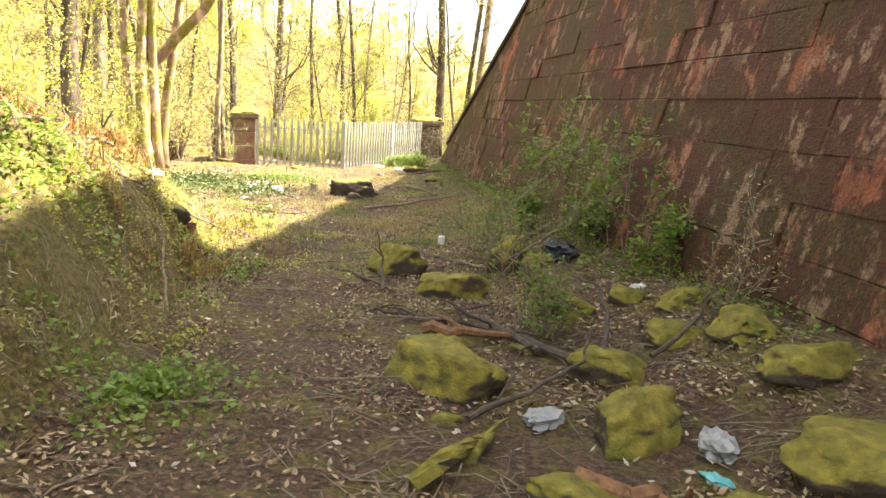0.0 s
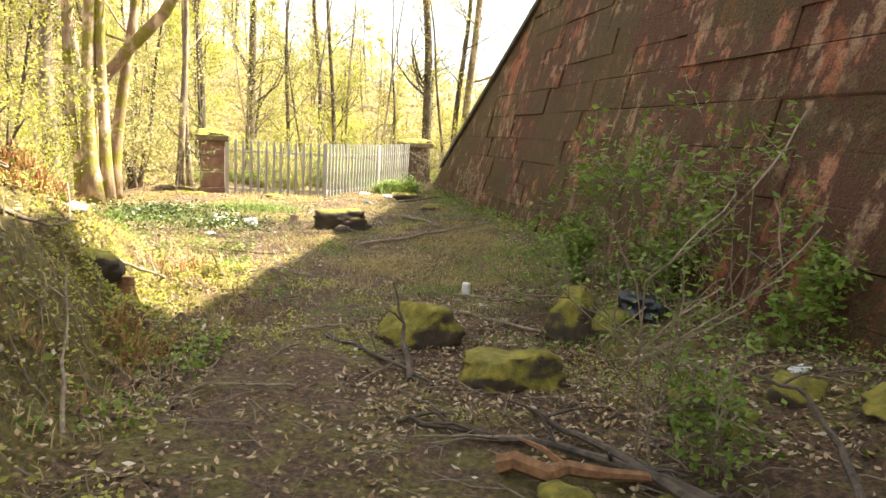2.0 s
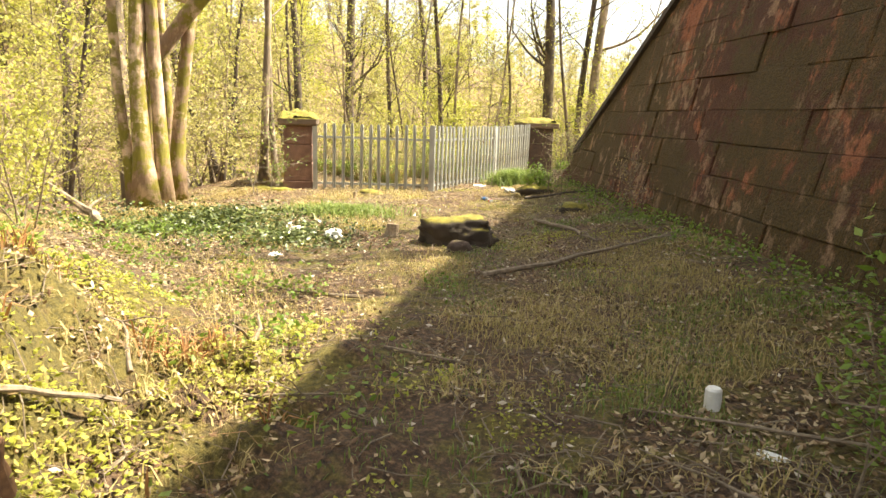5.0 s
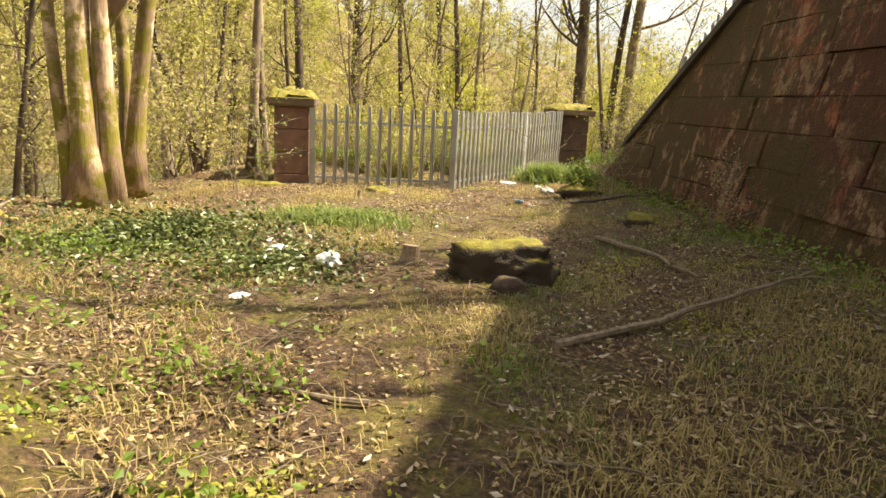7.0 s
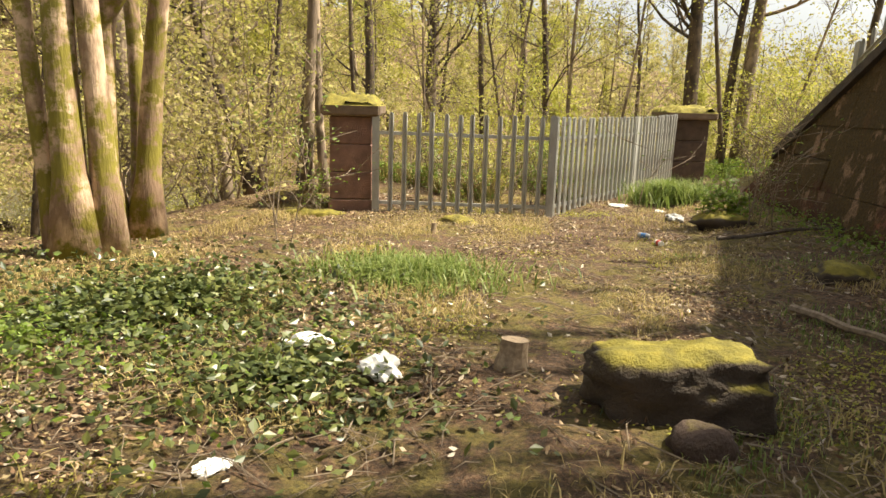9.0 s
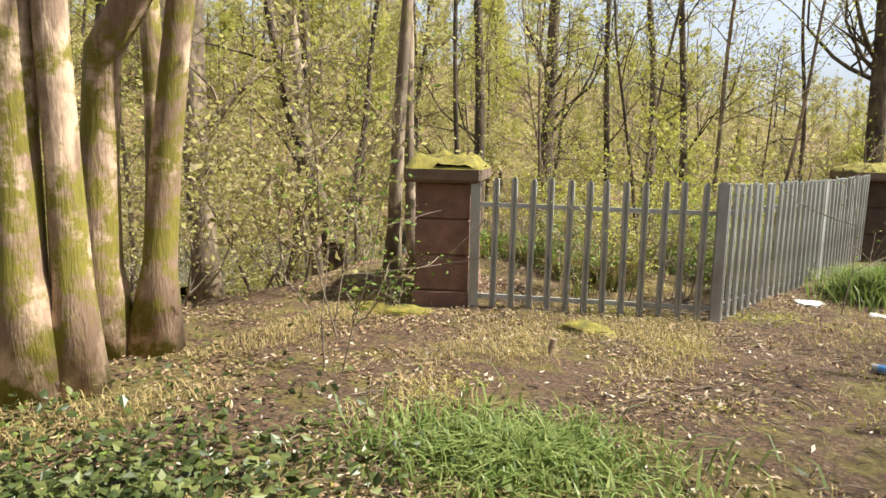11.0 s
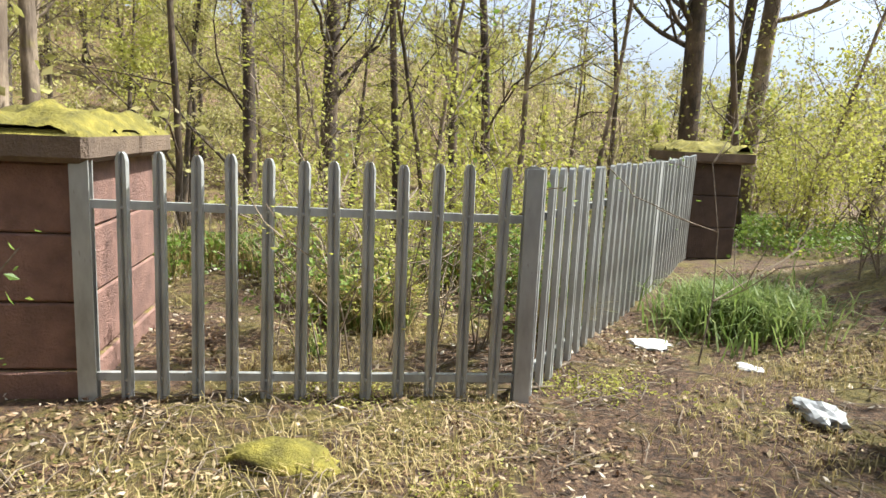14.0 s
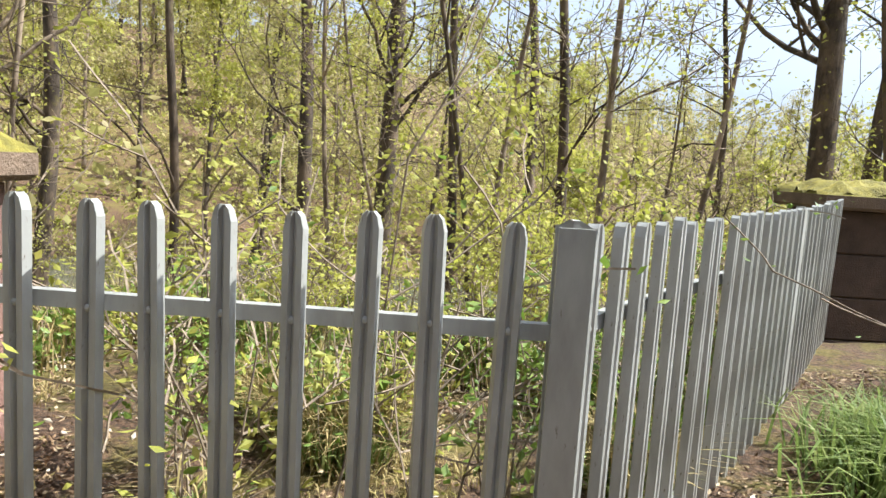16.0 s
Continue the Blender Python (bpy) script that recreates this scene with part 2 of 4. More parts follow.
def tube(g, pts, radii, sides=7, wob=0.0, rng=None, cap=True):
    pts = [Vector(p) for p in pts]
    n = len(pts)
    ref = Vector((0.31, 0.95, 0.05))
    verts, faces = [], []
    for i, p in enumerate(pts):
        d = (pts[min(i + 1, n - 1)] - pts[max(i - 1, 0)])
        d = d.normalized() if d.length > 1e-6 else Vector((0, 0, 1))
        a = d.cross(ref)
        a = a.normalized() if a.length > 1e-3 else d.orthogonal().normalized()
        b = d.cross(a)
        for k in range(sides):
            th = 2 * math.pi * k / sides
            r = radii[i] * (1 + (rng.uniform(-wob, wob) if rng else 0))
            verts.append(p + a * (r * math.cos(th)) + b * (r * math.sin(th)))
    for i in range(n - 1):
        for k in range(sides):
            k2 = (k + 1) % sides
            faces.append((i * sides + k, i * sides + k2, (i + 1) * sides + k2, (i + 1) * sides + k))
    if cap:
        faces.append(tuple(range(sides))[::-1])
        faces.append(tuple((n - 1) * sides + k for k in range(sides)))
    g.add(verts, faces)
    return len(g.v) - len(verts)


def box(g, x0, x1, y0, y1, z0, z1, ch=0.0):
    """A box with chamfered upright edges and top."""
    if ch <= 0:
        ch = 0.001
    def ring(z, c, s):
        return [(x0 + s + c, y0 + s, z), (x1 - s - c, y0 + s, z), (x1 - s, y0 + s + c, z), (x1 - s, y1 - s - c, z),
                (x1 - s - c, y1 - s, z), (x0 + s + c, y1 - s, z), (x0 + s, y1 - s - c, z), (x0 + s, y0 + s + c, z)]
    rings = [ring(z0, ch, ch), ring(z0 + ch, ch, 0), ring(z1 - ch, ch, 0), ring(z1, ch, ch)]
    verts = [p for r in rings for p in r]
    faces = [tuple(range(8))[::-1], tuple(range(24, 32))]
    for i in range(3):
        for k in range(8):
            faces.append((i * 8 + k, i * 8 + (k + 1) % 8, (i + 1) * 8 + (k + 1) % 8, (i + 1) * 8 + k))
    g.add(verts, faces)


def leaves(g, pos, size, rng, flat=0.0, shape=0.6):
    """Folded leaves at the rows of pos; flat 1 lays them down, 0 turns them any way."""
    n = len(pos)
    if n == 0:
        return
    pos = np.asarray(pos, float)
    d = rng.normal(size=(n, 3))
    d[:, 2] *= (1 - flat) * 0.8 + 0.15
    d /= np.linalg.norm(d, axis=1)[:, None]
    up = rng.normal(size=(n, 3)) * (1 - flat * 0.75)
    up[:, 2] += flat * 1.6
    s = np.cross(d, up)
    s /= np.linalg.norm(s, axis=1)[:, None] + 1e-9
    nn = np.cross(s, d)
    L = (size * rng.uniform(0.6, 1.35, n))[:, None]
    W = L * shape * 0.5
    base, tip = pos - d * L * 0.5, pos + d * L * 0.5
    mid = pos + nn * L * 0.10
    a, b = mid + s * W - nn * L * 0.16, mid - s * W - nn * L * 0.16
    o = len(g.v)
    allv = np.stack([base, a, tip, b], 1).reshape(-1, 3)
    g.v.extend(map(tuple, allv.tolist()))
    g.f.extend([q for i in range(n) for q in ((o + 4 * i, o + 4 * i + 1, o + 4 * i + 2), (o + 4 * i, o + 4 * i + 2, o + 4 * i + 3))])


def blades(g, pos, height, rng, spread=0.5, width=0.008):
    for p in pos:
        h = height * rng.uniform(0.5, 1.3)
        th = rng.uniform(0, 2 * math.pi)
        lean = rng.uniform(0.1, spread) * h
        dx, dy = math.cos(th), math.sin(th)
        w = width * rng.uniform(0.6, 1.3)
        x, y, z = p
        g.add([(x - dy * w, y + dx * w, z - 0.01), (x + dy * w, y - dx * w, z - 0.01),
               (x + dx * lean * 0.35 + dy * w * 0.8, y + dy * lean * 0.35 - dx * w * 0.8, z + h * 0.6),
               (x + dx * lean * 0.35 - dy * w * 0.8, y + dy * lean * 0.35 + dx * w * 0.8, z + h * 0.6),
               (x + dx * lean, y + dy * lean, z + h * (1 - 0.25 * lean / h))],
              [(0, 1, 2, 3), (3, 2, 4)])


def lump(g, sx, sy, sz, seed, power=2.6, rough=0.16, sub=3, cuts=0):
    """A worn boulder: a squarish ellipsoid with noise, sitting on z = 0."""
    bm = bmesh.new()
    bmesh.ops.create_icosphere(bm, subdivisions=sub, radius=1.0)
    vs = []
    rc = random.Random(seed * 13 + 1)
    planes = [(Vector((rc.gauss(0, 1), rc.gauss(0, 1), rc.uniform(-0.1, 1.0))).normalized(), rc.uniform(0.5, 0.8)) for _ in range(cuts)]
    for v in bm.verts:
        c = v.co
        k = (abs(c.x) ** power + abs(c.y) ** power + abs(c.z) ** power) ** (-1 / power)
        p = c * k
        for pn, pd in planes:
            over = p.dot(pn) - pd
            if over > 0:
                p = p - pn * over * 0.92
        q = p * 1.3 + Vector((seed * 7.1, seed * 3.3, seed * 1.7))
        p = p * (1 + rough * noise.fractal(q, 1.0, 2.0, 4) + rough * 0.35 * noise.noise(q * 4))
        vs.append((p.x * sx * 0.5, p.y * sy * 0.5, (p.z * 0.5 + 0.38) * sz))
    fs = [tuple(v.index for v in f.verts) for f in bm.faces]
    bm.free()
    g.add(vs, fs)


# ---- the lie of the land ----
def smooth(t):
    t = np.clip(t, 0, 1)
    return t * t * (3 - 2 * t)


def wall_x(y, z=0.0):
    return 3.60 - 0.2168 * y + 0.2235 * z


def land(x, y):
    x, y = np.asarray(x, float), np.asarray(y, float)
    z = np.interp(y, [-30, -8, 0, 3.8, 7, 10, 20, 40], [0.6, 0.3, 0.0, -0.25, -0.36, -0.39, -0.42, -0.42])
    foot = np.interp(y, [-10, 0, 3, 5, 8, 10, 12, 14], [-1.65, -1.65, -1.85, -2.2, -2.9, -3.75, -4.9, -7])
    high = np.interp(y, [-10, 6, 8, 10, 12, 14, 17], [2.5, 2.45, 1.85, 1.05, 0.45, 0.18, 0.0])
    z = z + high * (0.40 * smooth((foot - x) / 1.1) + 0.68 * smooth((foot - x) / 4.4))
    heap = np.interp(y, [-10, 0, 5, 8, 13, 19, 22.5], [0.4, 0.45, 0.42, 0.28, 0.25, 0.2, 0.0])
    z = z + heap * smooth(1 - (wall_x(y) - x) / 2.1) * smooth((24 - y) / 3)
    z = z + 1.0 * np.exp(-((x - 0.7) ** 2 + (y - 23.0) ** 2) / 3.4)
    ahead = (y - 22.8) + np.clip(x + 3.8, 0, 30) * -2.2
    side = (-7.9 - x) * smooth((y - 13.5) / 3.5)
    z = z - 3.6 * smooth(np.maximum(ahead, side) / 10)
    bearing = np.degrees(np.arctan2(x + 3, np.maximum(y - 8, 1e-3)))
    far = np.hypot(x + 3, y - 8)
    hill = np.interp(bearing, [-90, -45, -20, -5, 6, 25, 90], [17, 15.5, 12.5, 8.5, 4.5, 2.0, 0.5])
    z = z + (hill + 3.2) * smooth((far - 34) / 60) * smooth((y - 4) / 16)
    return z


def relief(x, y):
    """Humps of the ground, and the broken, hummocky face of the bank."""
    if not (-25 < x < 25 and -15 < y < 60):
        return 0.0
    z = 0.05 * noise.fractal((x * 0.9, y * 0.9, 0), 1, 2, 4)
    if x < -1.9 and y < 11:
        k = min(1, (-1.9 - x) / 0.8) * min(1, (11 - y) / 2)
        z += k * (0.22 * noise.fractal((x * 1.7, y * 1.7, 5), 1, 2, 4) + 0.13 * noise.fractal((x * 4.2, y * 4.2, 8), 0.6, 2, 4))
    return z


def land_z(x, y):
    return float(land(x, y)) + relief(x, y)


def axis(lo, hi, step, far_lo, far_hi, grow=1.16):
    out = list(np.arange(lo, hi + step / 2, step))
    s, p = step, hi
    while p < far_hi:
        s *= grow
        p += s
        out.append(p)
    s, p = step, lo
    while p > far_lo:
        s *= grow
        p -= s
        out.insert(0, p)
    return out


gx, gy = axis(-9, 3.2, 0.11, -900, 900), axis(-1, 24, 0.11, -900, 1500)
g = Geo()
base_z = land(*np.meshgrid(gx, gy))
for j, yy in enumerate(gy):
    for i, xx in enumerate(gx):
        zz = float(base_z[j, i])
        zz += relief(xx, yy)
        if -25 < xx < 25 and -15 < yy < 60:
            zz += 0.018 * noise.fractal((xx * 5, yy * 5, 3), 1, 2, 3)
        g.v.append((xx, yy, zz))
nx = len(gx)
g.f = [(j * nx + i, j * nx + i + 1, (j + 1) * nx + i + 1, (j + 1) * nx + i) for j in range(len(gy) - 1) for i in range(nx - 1)]
tagged(part("ground", g, M_GROUND, smooth=True), "brown woodland floor of soil, moss and leaf litter", "ground", kind="structure")
g = Geo()
g.add([(-60, 30, -3.55), (12, 30, -3.55), (12, 44, -3.55), (-60, 44, -3.55)], [(0, 1, 2, 3)])
tagged(part("water", g, M_WATER), "grey-green slow river below the trees", "river", kind="structure")


# ---- the battered retaining wall ----
# Wall space: x along the wall towards its low end, y into the wall, z up; the face leans back.
U = Vector((-0.2119, 0.9773, 0))
H = Vector((0.9773, 0.2119, 0))
LEAN_BACK = 0.2184
ORIGIN = Vector((wall_x(0), 0, 0))
WALL_M = Matrix((( U.x, H.x, H.x * LEAN_BACK, ORIGIN.x), (U.y, H.y, H.y * LEAN_BACK, ORIGIN.y), (0, 0, 1, 0), (0, 0, 0, 1)))
WALL_END, WALL_TOP, SLOPE = 22.75, 9.4, 0.70


def wall_top(u):
    return min(WALL_TOP, -0.20 + (WALL_END - u) * SLOPE)


def clip(poly, a, b, c):
    """Keep the part of a polygon where a x + b z <= c."""
    out = []
    for i, p in enumerate(poly):
        q = poly[(i + 1) % len(poly)]
        dp, dq = a * p[0] + b * p[1] - c, a * q[0] + b * q[1] - c
        if dp <= 0:
            out.append(p)
        if dp * dq < 0:
            t = dp / (dp - dq)
            out.append((p[0] + (q[0] - p[0]) * t, p[1] + (q[1] - p[1]) * t))
    return out


def shear(pts):
    return [(WALL_M @ Vector(p))[:] for p in pts]


wall = empty("wall_east", Matrix.Identity(4), "tall battered retaining wall of stained red sandstone blocks", "wall", kind="structure")
g = Geo()
prof = [(-12, -1.0), (WALL_END + 0.3, -1.0), (WALL_END, -0.25), (WALL_END - (WALL_TOP + 0.2) / SLOPE, WALL_TOP), (-12, WALL_TOP)]
n = len(prof)
g.add(shear([(u, 0.035, z) for u, z in prof] + [(u, 0.8, z) for u, z in prof]),
      [tuple(range(n)), tuple(range(2 * n - 1, n - 1, -1))] + [(i, i + n, (i + 1) % n + n, (i + 1) % n) for i in range(n)])
core = part("wall_core", g, M_CORE, wall, "dark mortar bed behind the blocks")
rng = random.Random(5)


def block(poly, proud, jitter):
    """One stone with a rounded arris: polygon in wall space."""
    cx, cz = sum(p[0] for p in poly) / len(poly), sum(p[1] for p in poly) / len(poly)
    def inset(d):
        r = []
        for x, z in poly:
            L = math.hypot(x - cx, z - cz) or 1
            k = d / L * 1.3
            r.append((x + (cx - x) * k, z + (cz - z) * k))
        return r
    rings = [(inset(0.002), 0.05), (inset(0.002), -proud + 0.010), (inset(0.016), -proud)]
    n = len(poly)
    vs = [(x + (rng.uniform(-1, 1) * jitter if k else 0), d, z + (rng.uniform(-1, 1) * jitter if k else 0)) for k, (ring, d) in enumerate(rings) for x, z in ring]
    fs = [(k * n + i, k * n + (i + 1) % n, (k + 1) * n + (i + 1) % n, (k + 1) * n + i) for k in range(2) for i in range(n)]
    fs.append(tuple(2 * n + i for i in range(n)))
    return shear(vs), fs


rest = Geo()
stones = []
zc, row = -0.62, 0
while zc < WALL_TOP:
    h = rng.choice((0.36, 0.40, 0.44))
    u = -12 + rng.uniform(0, 0.8)
    while u < WALL_END:
        w = rng.uniform(0.8, 1.9)
        poly = [(u, zc), (u + w - 0.003, zc), (u + w - 0.003, zc + h - 0.004), (u, zc + h - 0.004)]
        poly = clip(poly, SLOPE, 1.0, -0.20 + WALL_END * SLOPE)
        poly = clip(poly, 0, 1, WALL_TOP)
        area = sum(a[0] * b[1] - b[0] * a[1] for a, b in zip(poly, poly[1:] + poly[:1])) / 2 if len(poly) > 2 else 0
        if area > 0.02:
            made = block(poly, rng.uniform(0.0, 0.038), 0.011)
            if u > 2.5 and u + w > 2.5 and zc + h > -0.45 and zc < 5.0:
                stones.append(made)
            else:
                rest.add(*made)
        u += w
    zc += h
    row += 1
tagged(part("wall_blocks", rest, M_STONE, wall), kind="stuff")

# unseen upper wall, added behind and above the start to shade the bank
g = Geo()
vs = [(u, d, z) for u in (-12.0, 10.2) for d, z in ((0.05, WALL_TOP - 0.3), (0.05, 12.0), (1.4, 12.0), (1.4, WALL_TOP - 0.3))]
g.add(shear(vs), [(0, 1, 2, 3), (7, 6, 5, 4), (0, 4, 5, 1), (1, 5, 6, 2), (2, 6, 7, 3), (3, 7, 4, 0)])
part("upper_abutment", g, M_STONE, wall, "plain unseen upper wall added to shade the bank")

# sloping coping along the top edge
cope = empty("wall_coping", Matrix.Identity(4), "sloping dark coping stones along the wall's edge", "coping", kind="structure")
uu = WALL_END - 0.9
while uu > 2:
    w = rng.uniform(0.8, 1.1)
    a, b = uu - 0.01, uu - w
    za, zb = min(WALL_TOP, -0.20 + (WALL_END - a) * SLOPE), min(WALL_TOP, -0.20 + (WALL_END - b) * SLOPE)
    g = Geo()
    t = 0.2
    vs = []
    for yy, dz in ((-0.09, 0.0), (-0.09, t - 0.03), (-0.06, t), (0.52, t), (0.55, t - 0.03), (0.55, 0.0)):
        vs += [(a, yy, za + dz - 0.01), (b, yy, zb + dz - 0.01)]
    g.add(shear(vs), [(2 * k, 2 * k + 1, (2 * k + 3) % 12, (2 * k + 2) % 12) for k in range(6)] + [(0, 2, 4, 6, 8, 10), (11, 9, 7, 5, 3, 1)])
    part("coping_stone", g, M_DARKROCK, cope)
    uu -= w

# earth behind the wall, level with its top
g = Geo()
us = [x * 0.6 for x in range(-20, 38)] + [WALL_END]
offs = [0.45, 1.2, 2.5, 4, 8, 20]
for u in us:
    for o in offs:
        top = wall_top(u) + 0.08
        p = ORIGIN + U * u + H * (LEAN_BACK * top + o)
        g.v.append((p.x, p.y, top + 0.12 * noise.noise((p.x * 0.8, p.y * 0.8, 0)) - (0.6 if u == WALL_END else 0)))
no = len(offs)
g.f = [(j * no + i, j * no + i + 1, (j + 1) * no + i + 1, (j + 1) * no + i) for j in range(len(us) - 1) for i in range(no - 1)]
tagged(part("embankment", g, M_GROUND, smooth=True), "grassy earth embankment behind the retaining wall", "embankment", kind="structure")


# ---- palisade fences ----
def pale_geo(h):
    """A W-profile steel pale, its front to -y, with a notched top."""
    g = Geo()
    s = [(-0.034, 0.0), (-0.026, -0.030), (-0.010, -0.030), (0.0, -0.016), (0.010, -0.030), (0.026, -0.030), (0.034, 0.0)]
    th = 0.004
    prof = s + [(x * 0.93, y + th) for x, y in reversed(s)]
    n = len(prof)
    levels = [(0, 1.0), (h - 0.045, 1.0), (h - 0.012, 0.72), (h, 0.35)]
    vs = [(x * k, y, z) for z, k in levels for x, y in prof]
    fs = [(i * n + k, i * n + (k + 1) % n, (i + 1) * n + (k + 1) % n, (i + 1) * n + k) for i in range(3) for k in range(n)]
    half = len(s)
    for lv in (0, 3):
        for k in range(half - 1):
            fs.append((lv * n + k, lv * n + k + 1, lv * n + n - 2 - k, lv * n + n - 1 - k))
    g.add(vs, fs)
    return g


def post_geo(h, w=0.095, d=0.07):
    """An I-section post with a slanting top."""
    g = Geo()
    f, t = 0.012, 0.02
    prof = [(-w / 2, -d / 2), (w / 2, -d / 2), (w / 2, -d / 2 + f), (t / 2, -d / 2 + f), (t / 2, d / 2 - f), (w / 2, d / 2 - f),
            (w / 2, d / 2), (-w / 2, d / 2), (-w / 2, d / 2 - f), (-t / 2, d / 2 - f), (-t / 2, -d / 2 + f), (-w / 2, -d / 2 + f)]
    n = len(prof)
    vs = [(x, y, 0) for x, y in prof] + [(x, y, h - (0.02 if abs(x) > 0.04 else 0)) for x, y in prof]
    fs = [(k, (k + 1) % n, n + (k + 1) % n, n + k) for k in range(n)]
    for o in (0, n):
        fs += [(o + 0, o + 1, o + 2, o + 11), (o + 11, o + 2, o + 3, o + 10), (o + 10, o + 3, o + 4, o + 9), (o + 9, o + 4, o + 5, o + 8), (o + 8, o + 5, o + 6, o + 7)]
    g.add(vs, fs)
    return g


PALE_H = 1.38
pale_mesh = pale_geo(PALE_H).mesh("pale", M_STEEL)
post_mesh = post_geo(1.42).mesh("post", M_STEEL)
bolt = Geo()
tube(bolt, [(0, 0.004, 0), (0, -0.018, 0), (0, -0.021, 0)], [0.011, 0.011, 0.005], 8)
bolt_mesh = bolt.mesh("bolt", M_STEEL)


def palisade(a, b, za, zb, count, label, group, wide_first=False, posts=(False, True), rails=(0.14, 1.09), seed=0):
    a, b = Vector(a), Vector(b)
    d = b - a
    L = d.length
    ang = math.degrees(math.atan2(d.y, d.x))
    fence = empty("palisade_fence", pose(a.x, a.y, za, 0, 0, ang), label, "fence", group)
    rr = random.Random(seed)
    for rz in rails:
        g = Geo()
        k = (zb - za)
        v = []
        for x, dz in ((0, 0), (L, k)):
            v += [(x, 0.006, rz + dz - 0.022), (x, 0.010, rz + dz + 0.022), (x, 0.046, rz + dz + 0.022), (x, 0.046, rz + dz + 0.016), (x, 0.016, rz + dz + 0.016), (x, 0.012, rz + dz - 0.022)]
        g.add(v, [(i, (i + 1) % 6, 6 + (i + 1) % 6, 6 + i) for i in range(6)] + [(5, 4, 1, 0), (4, 3, 2, 1), (6, 7, 10, 11), (7, 8, 9, 10)])
        part("rail", g, M_STEEL, fence)
    for i in range(1 if posts[0] else 0, count):
        x = L * (i + (0.08 if posts[0] else 0.5)) / count
        p = new("pale", pale_mesh)
        p.parent = fence
        p.matrix_basis = pose(x, 0, (zb - za) * x / L + rr.uniform(-0.012, 0.012), rr.uniform(-0.5, 0.5), rr.uniform(-0.7, 0.7), rr.uniform(-2, 2))
        for rz in rails:
            c = new("bolt", bolt_mesh)
            c.parent = p
            c.matrix_basis = pose(0, -0.005, rz)
    for x, on in ((0, posts[0]), (L, posts[1])):
        if on:
            p = new("post", post_mesh)
            p.parent = fence
            p.matrix_basis = pose(x, 0.0, (zb - za) * x / L - 0.02, 0, 0, 0)
    return fence


POST = (-3.97, 20.10)
palisade((-6.27, 19.36), POST, -0.43, -0.45, 13, "grey galvanised palisade fence panel beside a stone pier", "palisade fence by the river", posts=(True, True), seed=1)
palisade(POST, (-2.92, 23.24), -0.45, -0.45, 18, "grey galvanised palisade fence panel in the sun", "palisade fence by the river", posts=(False, True), seed=2)
palisade((-2.92, 23.24), (-2.18, 25.75), -0.45, -0.40, 15, "grey galvanised palisade fence panel meeting the far pier", "palisade fence by the river", posts=(False, False), seed=3)
# the fence that climbs the embankment behind the coping
def on_top(u, back=0.75):
    top = wall_top(u)
    p = ORIGIN + U * u + H * (LEAN_BACK * top + back)
    return (p.x, p.y), top
for u0, u1 in ((21.6, 18.9), (18.9, 16.2), (16.2, 13.5)):
    (pa, ta), (pb, tb) = on_top(u0), on_top(u1)
    palisade(pb, pa, tb + 0.05, ta + 0.05, 16, "weathered palisade fence climbing the embankment top", "palisade fence on the embankment", posts=(False, True), seed=int(u0))


# ---- stone piers ----
def pier(name, corner, yaw, w, depth, z0, z1, cap_h, over, label, seed, stone):
    """Front-right corner on the ground, front along the local x axis."""
    m = pose(corner[0], corner[1], z0, 0, 0, yaw)
    ob = empty(name, m, label, "pier", "stone piers")
    H1 = z1 - z0 - cap_h
    courses = [(0, 0.16 * H1, 0.025), (0.16 * H1, 0.44 * H1, 0), (0.44 * H1, 0.72 * H1, 0), (0.72 * H1, H1, 0)]
    rr = random.Random(seed)
    for lo, hi, out in courses:
        cuts = [0, depth * rr.uniform(0.4, 0.6), depth] if depth > 1 else [0, depth]
        for c0, c1 in zip(cuts, cuts[1:]):
            g = Geo()
            box(g, -w - out, out, c0 - (out if c0 == 0 else -0.004), c1 + (out if c1 == depth else -0.004), lo + 0.004, hi - 0.004, 0.012)
            part("stone", g, stone, ob)
    g = Geo()
    for c0, c1 in ([(-over, depth * 0.55 - 0.004), (depth * 0.55 + 0.004, depth + over)] if depth > 1 else [(-over, depth + over)]):
        box(g, -w - over, over, c0, c1, H1, H1 + cap_h * 0.62, 0.03)
    part("cap", g, M_CAP, ob, "dark cap stone")
    bm_g = Geo()
    nx_, ny_ = 14, 22
    for j in range(ny_ + 1):
        for i in range(nx_ + 1):
            x = -w - over + 0.01 + (w + 2 * over - 0.02) * i / nx_
            y = -over + 0.01 + (depth + 2 * over - 0.02) * j / ny_
            e = min(i, nx_ - i) / (nx_ / 2)
            f = min(j, ny_ - j) / (ny_ / 2)
            hgt = cap_h * 0.60 + cap_h * 0.34 * min(1, 2.2 * min(e, f)) ** 0.5 + 0.09 * noise.fractal((x * 4, y * 4, seed), 0.8, 2, 4)
            bm_g.v.append((x, y, H1 + hgt))
    bm_g.f = [(j * (nx_ + 1) + i, j * (nx_ + 1) + i + 1, (j + 1) * (nx_ + 1) + i + 1, (j + 1) * (nx_ + 1) + i) for j in range(ny_) for i in range(nx_)]
    part("moss_cushion", bm_g, M_MOSSROCK, ob, "thick yellow-green moss", smooth=True)
    return ob


